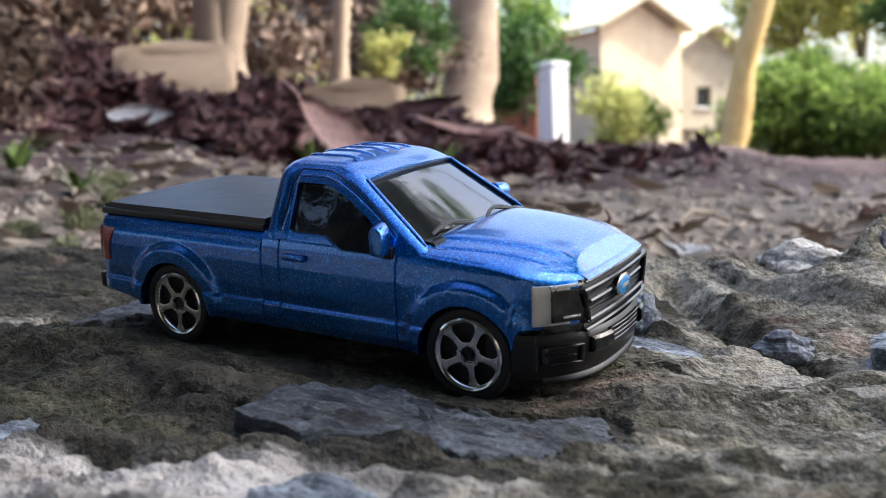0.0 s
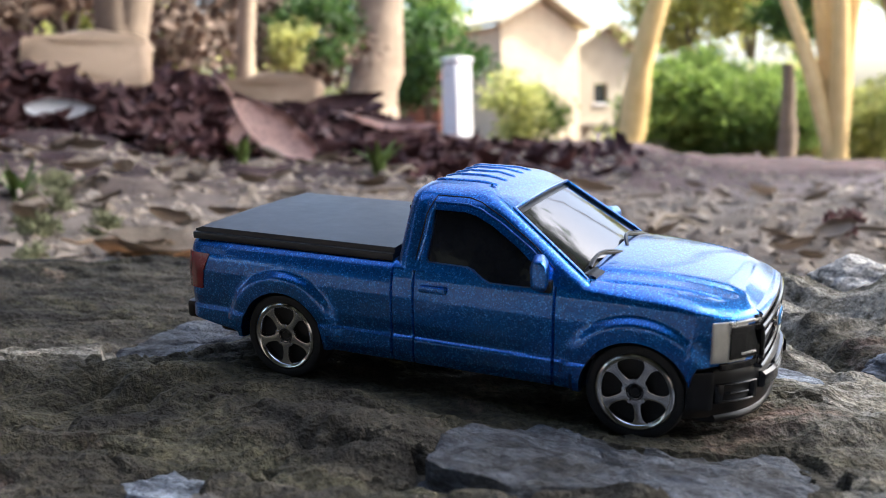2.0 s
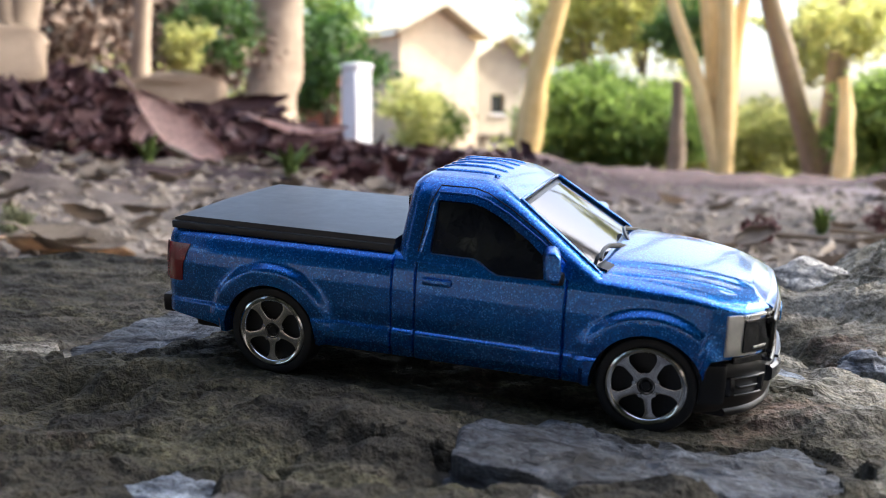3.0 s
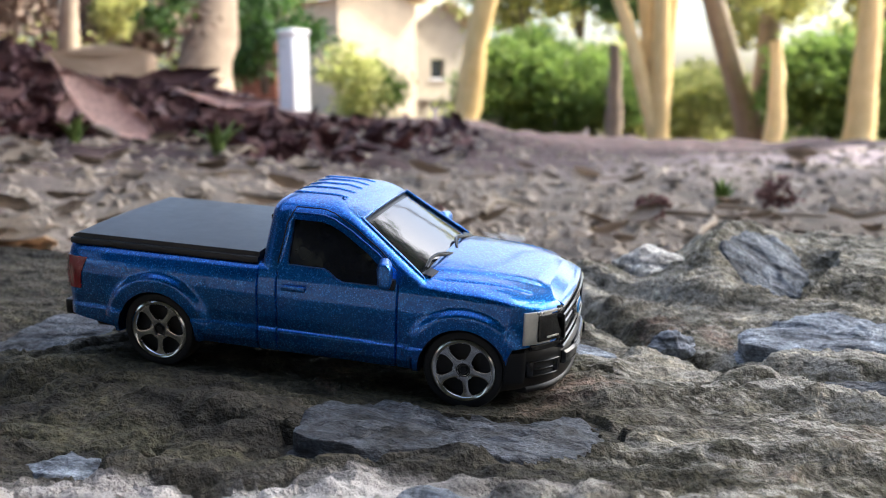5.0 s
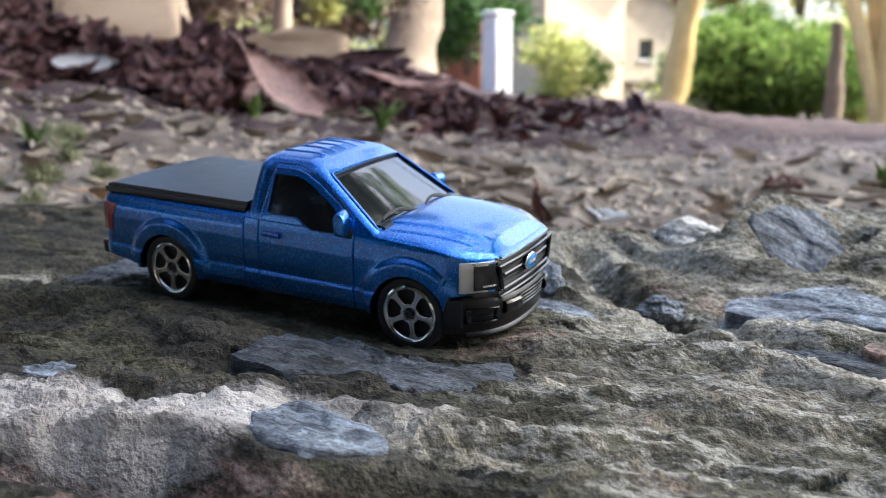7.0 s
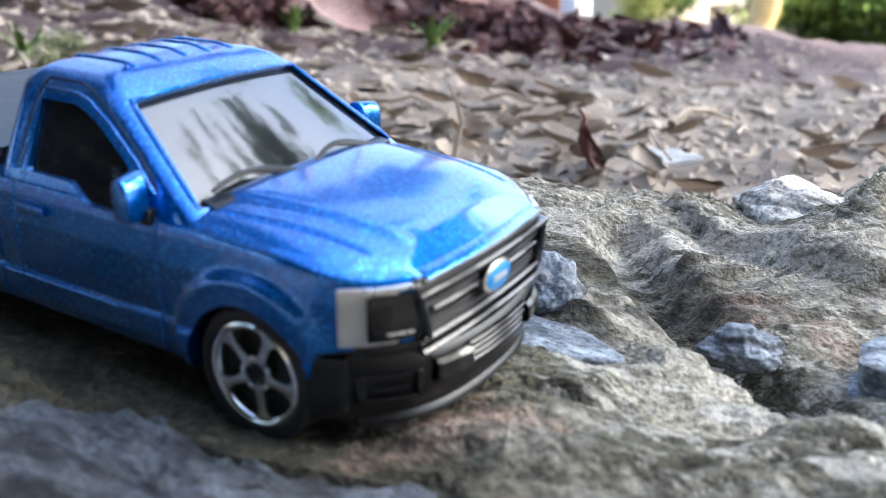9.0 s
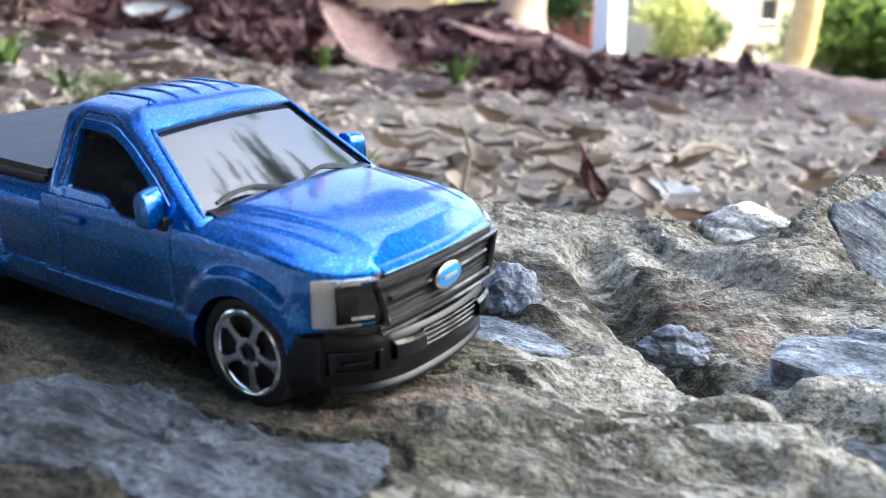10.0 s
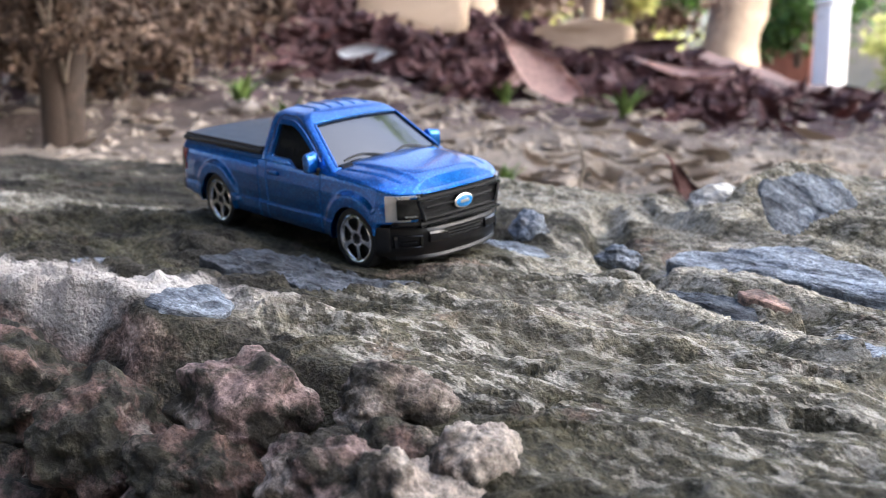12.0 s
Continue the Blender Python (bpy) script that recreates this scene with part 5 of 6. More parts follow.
build_rock()
lump("dark reddish mossy boulder in the near face", (10, -69, -15), (19, 9, 11), MOSSY_STONE, 1, 10)
lump("dark green-brown boulder low in the near face", (24, -74, -27), (15, 10, 10), MOSSY_STONE, 2, 20)
lump("dark mossy boulder in the near face", (38, -66, -15), (11, 8, 9), MOSSY_STONE, 3, 0)
lump("pinkish lichen-covered boulder at the edge", (56, -57.5, -8), (9, 6, 7), PINK_STONE, 4, 25, 0.35)
lump("brown mossy boulder under a pinkish one", (57, -64, -15), (9, 7, 7), MOSSY_STONE, 5, 15)
lump("brown rounded boulder at the edge", (84, -58, -12.5), (8, 7, 8), TAN_STONE, 6, 30)
lump("cream and tan boulder at the edge", (74, -51, -4.5), (6.5, 4.2, 4.6), TAN_STONE, 7, 30, 0.5)
lump("cream-topped tan boulder at the edge", (87, -52, -7.0), (4.4, 3.8, 4.6), TAN_STONE, 21, 50, 0.5)
lump("brown mossy boulder between paler ones", (80, -53.5, -10.5), (8.0, 5.5, 6.5), MOSSY_STONE, 22, 35, 0.8)
lump("rosy brown boulder in front of a cream one", (75, -60, -10), (7.5, 5.0, 6.0), PINK_STONE, 23, 20, 0.8)
lump("pale grey boulder at the edge", (97, -56, -11), (5, 4, 4), TAN_STONE, 8, 20)
lump("ruddy brown boulder low in the near face", (56, -71, -22), (12, 8, 7), PINK_STONE, 9, 20)
lump("dark brown boulder low in the near face", (84, -63, -15), (8, 6, 6), MOSSY_STONE, 10, 10)
lump("reddish lichen-covered boulder in the near face", (-16, -73, -14), (16, 9, 11), PINK_STONE, 11, 8)
lump("dark rough boulder in the near face", (-40, -76, -16), (18, 10, 13), MOSSY_STONE, 12, 0)
lump("small dark bluish pebble in the crack", (46.5, 26.5, -2.4), (3.8, 2.6, 2.3), WORN_SLATE, 17, 25, 0.05, "pebble")
lump("small bluish stone wedged beside the truck", (27, 24, 0.5), (3.4, 2.8, 3.8), WORN_SLATE, 13, 20, 0.05, "pebble")
lump("pale whitish pebble with a dark mossy base on the ridge", (41, 71, 1.0), (9.0, 6.0, 6.0), PALE_STONE, 14, 10, 0.15, "pebble")
for row in STONES:
    stone(**row)


# ---- the ground: one sheet, with the bank that rises to the far left ----
RISE_AZ = (-180, -120, -10, 1.5, 6.5, 13.5, 18, 24, 29.4, 33, 39, 44, 48, 54, 70, 100, 140, 180)
RISE_EL = (-2.6, -2.6, -2.5, -2.75, -2.25, -1.3, -1.0, -0.42, 1.2, 1.9, 3.0, 4.0, 5.2, 6.0, 7.0, 5.0, -2.6, -2.6)


def ground_height(r, az):
    """Metres, for a distance from the toy and an angle in degrees left of +y: a hollow behind the rock, the bank, the path beyond."""
    el = np.tan(np.radians(np.interp(az, RISE_AZ, RISE_EL)))
    crest = 0.024 + el * 1.52
    under = -0.07 * sstep(60, 130, np.abs(az - 20) % 360) * sstep(0.05, 0.2, r)
    near = -0.014 + (crest + 0.014) * (np.clip(r - 0.12, 0, 1.3) / 1.3) ** 1.5
    far = 0.03 + el * np.minimum(r, 60)
    return near + (far - crest) * sstep(1.42, 3.2, r) + under


def ground_at(x, y):
    r, az = math.hypot(x, y), math.degrees(math.atan2(-x, y))
    z = float(ground_height(np.array([r]), np.array([az]))[0])
    return z + float(ground_relief(np.array([x]), np.array([y]), np.array([r]))[0])


def ground_relief(x, y, r):
    a = np.clip((r - 0.08) / 0.3, 0, 1)
    return a * (0.012 * fbm(x / 0.09, y / 0.09, 3) + 0.02 * np.clip(r, 0, 3) * fbm(x / 0.4, y / 0.4, 2))


def build_ground():
    radii = np.concatenate([np.linspace(0.02, 0.4, 40), np.geomspace(0.41, 4, 120), np.geomspace(4.2, 3000, 60)])
    az = np.concatenate([np.linspace(-60, 90, 260, endpoint=False), np.linspace(90, 300, 90, endpoint=False)])
    R, A = np.meshgrid(radii, az, indexing="ij")
    X, Y = -R * np.sin(np.radians(A)), R * np.cos(np.radians(A))
    Z = ground_height(R, (A + 180) % 360 - 180) + ground_relief(X, Y, R)
    n, m = R.shape
    co = np.concatenate([np.stack([X, Y, Z], -1).reshape(-1, 3), [[0, 0, -0.014]]])
    idx = np.arange(n * m).reshape(n, m)
    nxt = np.roll(idx, -1, axis=1)
    f = np.stack([idx[:-1], nxt[:-1], nxt[1:], idx[1:]], -1).reshape(-1, 4).tolist()
    f += [[n * m, int(b), int(a)] for a, b in zip(idx[0], nxt[0])]
    me = bpy.data.meshes.new("ground")
    me.from_pydata(co.tolist(), [], f)
    me.update()
    tagged(link_data("ground", me, SOIL, angle=80), "bare soil with dry leaf litter, rising to a bank", "ground", kind="structure")


build_ground()


# ---- trees, bushes and buildings round about ----
EYE = (0.06, -0.11, 0.03)


def spot(az, dist, el=None):
    """A place by its direction from where the camera roams: degrees left of +y, metres, degrees up (or on the ground)."""
    x, y = EYE[0] - dist * math.sin(radians(az)), EYE[1] + dist * math.cos(radians(az))
    return Vector((x, y, ground_at(x, y) if el is None else EYE[2] + dist * math.tan(radians(el))))


def leaf_cloud(seed, count, leaf, mat, flat=0.8, clumps=22):
    """A crown of unit radius: bent leaves in uneven clumps, with gaps between."""
    rnd = np.random.RandomState(seed)
    c = rnd.normal(size=(clumps, 3))
    c /= np.linalg.norm(c, axis=1)[:, None]
    c *= (rnd.uniform(0.25, 0.85, clumps) ** 0.6)[:, None]
    which = rnd.randint(0, clumps, count)
    pos = c[which] + rnd.normal(size=(count, 3)) * rnd.uniform(0.10, 0.24, clumps)[which][:, None]
    pos[:, 2] *= flat
    a = rnd.normal(size=(count, 3))
    a /= np.linalg.norm(a, axis=1)[:, None]
    b = np.cross(a, rnd.normal(size=(count, 3)))
    b /= np.linalg.norm(b, axis=1)[:, None]
    n = np.cross(a, b)
    s = leaf * rnd.uniform(0.6, 1.4, count)[:, None]
    pts = np.stack([pos - a * s, pos + b * s * 0.42 + n * s * 0.12, pos + a * s, pos - b * s * 0.42 + n * s * 0.12], 1).reshape(-1, 3)
    k = np.arange(count) * 4
    faces = np.concatenate([np.stack([k, k + 1, k + 2], 1), np.stack([k, k + 2, k + 3], 1)])
    me = bpy.data.meshes.new("crown")
    me.from_pydata(pts.tolist(), [], faces.tolist())
    me.materials.append(mat)
    me.update()
    return me


CROWNS = {"hedge": [leaf_cloud(14, 5200, 0.075, FOLIAGE_GREEN, 0.9, 40), leaf_cloud(15, 5200, 0.075, FOLIAGE_GREEN, 0.9, 40)],
          "dark": [leaf_cloud(1, 2600, 0.085, FOLIAGE_DARK), leaf_cloud(2, 2600, 0.085, FOLIAGE_DARK)],
          "shade": [leaf_cloud(16, 4600, 0.085, FOLIAGE_UNSEEN, 0.8, 34), leaf_cloud(17, 4600, 0.085, FOLIAGE_UNSEEN, 0.8, 34)],
          "light": [leaf_cloud(3, 2200, 0.085, FOLIAGE_SUN_PAINTED), leaf_cloud(4, 2200, 0.085, FOLIAGE_SUN_PAINTED)],
          "green": [leaf_cloud(7, 2400, 0.085, FOLIAGE_GREEN), leaf_cloud(8, 2400, 0.085, FOLIAGE_GREEN)],
          "thin": [leaf_cloud(9, 950, 0.085, FOLIAGE_GREEN), leaf_cloud(10, 950, 0.085, FOLIAGE_GREEN)],
          "weed": [leaf_cloud(18, 900, 0.13, FOLIAGE_OLIVE, 0.7), leaf_cloud(19, 900, 0.13, FOLIAGE_OLIVE, 0.7)],
          "russet": [leaf_cloud(12, 420, 0.15, RED_LEAF), leaf_cloud(13, 420, 0.15, RED_LEAF)],
          "brown": [leaf_cloud(5, 1500, 0.09, FOLIAGE_BROWN), leaf_cloud(6, 1500, 0.09, FOLIAGE_BROWN)]}
_turn = random.Random(11)


def branch_mesh():
    bm = bmesh.new()
    tube_bm(bm, [(0.02, 0, -1.0), (0.08, 0.02, -0.6), (0.2, -0.02, -0.2), (0.34, 0.03, 0.2), (0.42, 0, 0.55)], [0.035, 0.03, 0.024, 0.016, 0.006], 7)
    tube_bm(bm, [(0.2, -0.02, -0.2), (0.25, 0.2, 0.05), (0.27, 0.36, 0.35)], [0.018, 0.013, 0.005], 6)
    me = bpy.data.meshes.new("branch")
    bm.to_mesh(me)
    bm.free()
    me.materials.append(TWIG)
    me.shade_smooth()
    return me


BRANCH = branch_mesh()


def bush(name, label, kind, place, radius, squash=1.0, wide=1.0):
    ob = tagged(new(name), label, "bush")
    leaves = new("foliage", _turn.choice(CROWNS[kind]))
    leaves.parent = ob
    for k in range(3):
        stem = new("branch", BRANCH)
        stem.parent = ob
        stem.matrix_basis = Matrix.Rotation(k * 2.1 + 0.4, 4, "Z")
    ob.matrix_basis = Matrix.Translation(place) @ Matrix.Rotation(_turn.uniform(0, 6.28), 4, "Z") @ Matrix.Diagonal((radius * wide, radius * wide, radius * squash, 1))
    return ob


def tree(label, base, stems, crowns, bark, kind="light"):
    """stems: rows of (top place, radius at the foot, radius at the top); crowns: (place, radius)."""
    t = tagged(new("tree"), label, "tree")
    t.location = base
    for top, r0, r1 in stems:
        top = Vector(top) - Vector(base)
        bend = Vector((_turn.uniform(-1, 1), _turn.uniform(-1, 1), 0)) * top.length * 0.025
        pts = [top * f + bend * math.sin(math.pi * f) for f in (0, 0.04, 0.1, 0.25, 0.4, 0.55, 0.7, 0.85, 1)]
        rad = [r0 * 1.5 + 0.0, r0 * 1.15, r0, r0 * 0.95 + r1 * 0.05] + [r0 + (r1 - r0) * f for f in (0.4, 0.55, 0.7, 0.85, 1)]
        pts[0] = pts[0] - Vector((0, 0, 0.15))
        bm = bmesh.new()
        tube_bm(bm, pts, rad, 14)
        for v in bm.verts:
            v.co += Vector((1, 1, 0)) * noise.noise(v.co * 6) * r0 * 0.3
        link_mesh("trunk", bm, bark, t)
    for place, radius in crowns:
        c = new("crown", _turn.choice(CROWNS[kind]))
        c.parent = t
        c.matrix_basis = Matrix.Translation(Vector(place) - Vector(base)) @ Matrix.Rotation(_turn.uniform(0, 6.28), 4, "Z") @ Matrix.Diagonal((radius, radius, radius * 0.85, 1))
    return t


def tree_at(label, az, dist, lean, height, r, crowns, bark, kind="light", twin=0.0):
    base = spot(az, dist)
    top = base + Vector((lean * math.cos(radians(az)), lean * math.sin(radians(az)), height))
    stems = [(top, r, r * 0.6)]
    if twin:
        stems.append((top + Vector((twin * math.cos(radians(az)), twin * math.sin(radians(az)), -0.1 * height)), r * 0.8, r * 0.5))
    return tree(label, base, stems, [(top + Vector(o), q) for o, q in crowns], bark, kind)


# bank: pale twin trunk, dead shrubs
tree_at("pale twin-stemmed trunk on the leafy bank", 43.3, 2.5, 0.0, 1.5, 0.062, [((0, 0, 0.5), 0.35)], BARK, "brown", 0.17)
tree_at("thin grey-brown stem on the bank", 36.5, 3.4, 0.1, 2.0, 0.03, [((0, 0, 0.3), 0.3)], BARK, "brown")
tree_at("thin dark stem behind the bank", 56.0, 3.0, -0.1, 2.0, 0.04, [((0, 0, 0.3), 0.35)], TWIG, "brown")
tree_at("leaning brown stem by the bank", 68.0, 2.0, 0.15, 1.6, 0.03, [((0, 0, 0.3), 0.3)], TWIG, "brown")
for az, d, el, r in ((49, 3.2, 9.0, 0.34), (54, 2.6, 8.0, 0.22), (60, 2.4, 8.0, 0.28), (66, 1.9, 7.0, 0.22), (72, 1.8, 6.0, 0.24), (39.5, 4.2, 5.5, 0.3), (33.5, 5.0, 5.0, 0.36), (46, 5, 9.5, 0.5), (36.5, 6, 8.0, 0.55), (58, 5, 14, 0.8), (78, 1.9, 8, 0.35), (86, 2.2, 9, 0.5)):
    bush("dead_shrub", "brown leafless shrub on the shaded bank", "brown", spot(az, d, el), r)
bush("shrub", "small green shrub among brown stems", "light", spot(33.6, 4.4, 5.6), 0.14)
bush("shrub", "small green shrub among brown stems", "dark", spot(32.6, 4.6, 6.6), 0.22)
for az, d, el, r in ((57.5, 0.62, 3.4, 0.05), (61, 0.56, 2.6, 0.05), (63.5, 0.5, 2.8, 0.045), (60, 0.75, 5.0, 0.07), (65.5, 0.6, 4.0, 0.06), (56, 0.9, 5.2, 0.08), (71.5, 0.5, 3.0, 0.06), (63.4, 0.41, 3.0, 0.022), (64.2, 0.40, 6.5, 0.024), (62.8, 0.42, 9.5, 0.026), (65.2, 0.43, 4.5, 0.024)):
    bush("dead_shrub", "dark brown dead shrub at the bank's foot", "brown", spot(az, d, el), r)
tree_at("dark brown sapling stem at the bank's foot", 63.7, 0.42, -0.01, 0.5, 0.008, [((0, 0, 0.2), 0.12)], DARK_BARK, "brown", 0.035)
tree_at("dark brown sapling stem at the bank's foot", 66.5, 0.62, 0.02, 0.5, 0.013, [((0, 0, 0.2), 0.14)], DARK_BARK, "brown")
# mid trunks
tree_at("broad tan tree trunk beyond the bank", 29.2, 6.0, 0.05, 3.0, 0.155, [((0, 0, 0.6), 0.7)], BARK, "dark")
tree_at("leaning tan trunk with painted sunlight before the house", 13.8, 12.0, 0.55, 2.6, 0.16, [((0.1, 0.2, 0.9), 1.1)], BARK_SUN_PAINTED, "light")
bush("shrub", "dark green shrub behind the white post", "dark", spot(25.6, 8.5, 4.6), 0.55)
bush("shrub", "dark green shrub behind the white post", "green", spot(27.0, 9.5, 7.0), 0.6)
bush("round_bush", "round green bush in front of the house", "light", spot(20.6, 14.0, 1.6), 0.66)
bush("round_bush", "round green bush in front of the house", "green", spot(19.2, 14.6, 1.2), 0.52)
for k, (az, d, el, r) in enumerate(((11.4, 13, 1.2, 0.75), (9.6, 13.5, 1.6, 0.85), (7.8, 13, 1.2, 0.8), (6.2, 13.6, 1.0, 0.75), (4.9, 12.5, 0.6, 0.5), (-6.8, 11, 1.0, 0.7), (-8.8, 11, 1.2, 0.75), (-11, 11, 1.4, 0.8))):
    bush("hedge_bush", "dense green bush at the path's far edge", "hedge", spot(az, d, el), r, 0.9)
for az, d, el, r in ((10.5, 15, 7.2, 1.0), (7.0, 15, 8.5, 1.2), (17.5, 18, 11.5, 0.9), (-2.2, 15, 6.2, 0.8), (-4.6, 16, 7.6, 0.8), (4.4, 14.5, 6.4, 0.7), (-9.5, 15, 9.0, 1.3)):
    bush("hanging_foliage", "yellow-green leaves with painted sunlight hanging over the path", "light", spot(az, d, el), r)
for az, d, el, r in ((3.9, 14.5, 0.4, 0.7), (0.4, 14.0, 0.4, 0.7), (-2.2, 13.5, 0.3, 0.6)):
    bush("sun_painted_bush", "yellow-green bush with painted sunlight beyond the path", "light", spot(az, d, el), r)
# fan of pale stems
_b = spot(2.4, 9.0)
tree("clump of tan stems with painted sunlight spreading from one foot", _b, [(spot(6.6, 9.0, 11), 0.075, 0.05), (spot(4.1, 9.2, 13), 0.085, 0.05), (spot(2.6, 8.9, 13), 0.09, 0.06), (spot(0.9, 9.1, 13), 0.075, 0.05), (spot(3.4, 9.3, 13), 0.06, 0.04)],
     [(spot(6.5, 9.5, 13.5), 0.55), (spot(0.5, 9.5, 13), 0.5)], BARK_SUN_PAINTED, "light")
# airy boughs above the view, added to darken patches of the windscreen's reflection
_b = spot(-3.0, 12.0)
tree("tall airy tree added for its boughs' reflection, high over the path", _b, [(spot(8.0, 8.2, 34), 0.12, 0.03), (spot(-3.0, 8.6, 38), 0.12, 0.03)],
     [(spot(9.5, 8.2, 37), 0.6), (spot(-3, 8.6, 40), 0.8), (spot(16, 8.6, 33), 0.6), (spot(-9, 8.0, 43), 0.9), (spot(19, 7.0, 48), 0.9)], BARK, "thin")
tree_at("short tapering pale trunk by the path", -3.9, 10.0, 0.0, 1.1, 0.10, [((0, 0, 0.5), 0.5)], BARK_SUN_PAINTED, "light")
tree_at("warm brown trunk at the path's edge", -8.4, 9.0, 0.0, 2.4, 0.12, [((0, 0, 0.6), 0.8)], BARK_SUN_PAINTED, "light")
tree_at("warm brown trunk by the dark bushes", 5.0, 11.5, 0.0, 1.2, 0.11, [((0, 0, 0.6), 0.5)], BARK, "dark")


def block(name, lo, hi, mat, parent, turn, at, bevel=0.02):
    ob = link_mesh(name, box_bm(bmesh.new(), lo, hi, bevel, 1), mat, parent)
    return ob


def build_post():
    base = spot(23.9, 8.0)
    post = tagged(new("gate_post"), "white-painted square post beside the path", "post")
    post.matrix_basis = Matrix.Translation(base) @ Matrix.Rotation(radians(66), 4, "Z")
    block("shaft", (-0.095, -0.095, -0.1), (0.095, 0.095, 0.66), WHITE_PAINT, post, 0, base, 0.015)
    block("cap", (-0.105, -0.105, 0.66), (0.105, 0.105, 0.71), WHITE_PAINT, post, 0, base, 0.015)
    base = spot(26.2, 9.2)
    wall = tagged(new("brick_pier"), "low red-brown brick pier near the white post", "brick pier")
    wall.matrix_basis = Matrix.Translation(base) @ Matrix.Rotation(radians(25), 4, "Z")
    block("pier", (-0.22, -0.15, -0.1), (0.22, 0.15, 0.72), BRICK_RED, wall, 0, base)
    block("coping", (-0.25, -0.18, 0.72), (0.25, 0.18, 0.78), BRICK_RED, wall, 0, base)


def build_house():
    base = spot(16.6, 40.0)
    h = tagged(new("house"), "small peach and beige house behind the trees", "house")
    h.matrix_basis = Matrix.Translation(base) @ Matrix.Rotation(radians(58), 4, "Z")
    # local x: to the right as seen from the path
    block("wall", (-4.0, 0, -0.2), (0.0, 4, 5.0), PEACH_WALL, h, 0, base)
    # wall with a window hole, of four pieces
    w = link_mesh("annex_wall", box_bm(box_bm(box_bm(box_bm(bmesh.new(), (0.0, 0.6, 1.35), (1.35, 0.9, 4.2)), (2.15, 0.6, 1.35), (3.7, 0.9, 4.2)), (1.35, 0.6, 1.35), (2.15, 0.9, 2.05)), (1.35, 0.6, 2.9), (2.15, 0.9, 4.2)), BEIGE_WALL, h, "beige annex wall")
    win = link_mesh("window", box_bm(bmesh.new(), (1.4, 0.72, 2.1), (2.1, 0.76, 2.85), 0.01, 1), DARK_OPENING, h, "dark window")
    link_mesh("window_sill", box_bm(bmesh.new(), (1.25, 0.5, 1.98), (2.25, 0.72, 2.05), 0.01, 1), WHITE_PAINT, win, "white sill")
    block("floor_slab", (0.0, 0.2, 1.1), (3.9, 4, 1.35), BEIGE_WALL, h, 0, base)
    for x in (0.3, 3.4):
        block("stilt", (x, 0.4, -0.2), (x + 0.25, 0.65, 1.1), BEIGE_WALL, h, 0, base)
    block("back_wall", (0.0, 3.5, -0.2), (3.9, 3.8, 4.2), BEIGE_WALL, h, 0, base)
    for lo, hi in (((-4.4, -0.5, 5.0), (0.3, 4.5, 6.2)), ((-0.1, 0.1, 4.2), (4.1, 4.3, 5.4))):
        bm = bmesh.new()
        mx = (lo[0] + hi[0]) / 2
        prism_bm(bm, ((lo[0], lo[2]), (mx, hi[2]), (hi[0], lo[2]), (hi[0], lo[2] + 0.15), (mx, hi[2] + 0.15), (lo[0], lo[2] + 0.15)), lambda u, v, d: (u, d, v), lo[1], hi[1])
        link_mesh("roof", bm, ROOF_MAT, h, "weathered pitched roof")
        bm = bmesh.new()
        prism_bm(bm, ((lo[0] + 0.4, lo[2]), (mx, hi[2] - 0.15), (hi[0] - 0.4, lo[2])), lambda u, v, d: (u, d, v), lo[1] + 0.6, lo[1] + 0.8)
        link_mesh("gable", bm, PEACH_WALL if lo[0] < -1 else BEIGE_WALL, h)


build_post()
build_house()

# unseen high boughs added across the sun's way to shade bank, path and truck
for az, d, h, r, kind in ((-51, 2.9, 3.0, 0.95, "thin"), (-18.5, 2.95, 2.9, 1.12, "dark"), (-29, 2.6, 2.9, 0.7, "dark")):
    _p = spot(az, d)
    tree("tall unseen tree with boughs added to block the sun", _p, [(_p + Vector((0.1, -0.2, h)), 0.11, 0.05)], [(_p + Vector((0.1, -0.4, h)), r), (_p + Vector((0.7, 0.3, h + 0.6)), r * 0.7)], BARK, kind)

# far wood closing the view, then unseen trees added to block camera-side light
for k in range(30):
    az = -70 + k * 5.2 + _turn.uniform(-1.5, 1.5)
    d = _turn.uniform(46, 60)
    base = spot(az, d)
    tree("distant leafy tree closing the view", base, [(base + Vector((0, 0, 4)), 0.3, 0.2)], [(base + Vector((0, 0, _turn.uniform(0.5, 2.0))), _turn.uniform(2.6, 3.4)), (base + Vector((_turn.uniform(-2, 2), 0, _turn.uniform(3.6, 5.6))), _turn.uniform(1.8, 2.6))], BARK, "light" if _turn.random() < 0.75 else "dark")
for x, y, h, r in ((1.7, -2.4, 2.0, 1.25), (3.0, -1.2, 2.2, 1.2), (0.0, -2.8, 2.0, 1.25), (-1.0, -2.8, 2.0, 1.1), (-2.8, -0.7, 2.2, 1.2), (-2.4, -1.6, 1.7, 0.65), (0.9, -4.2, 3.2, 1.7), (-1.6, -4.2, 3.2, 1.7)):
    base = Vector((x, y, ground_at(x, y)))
    tree("dense dark unseen tree added to block light on the rock", base, [(base + Vector((0, 0, h)), 0.09, 0.05)], [(base + Vector((0, 0, h)), r), (base + Vector((0.2, -0.2, h * 0.45)), r * 0.95)], BARK, "shade")


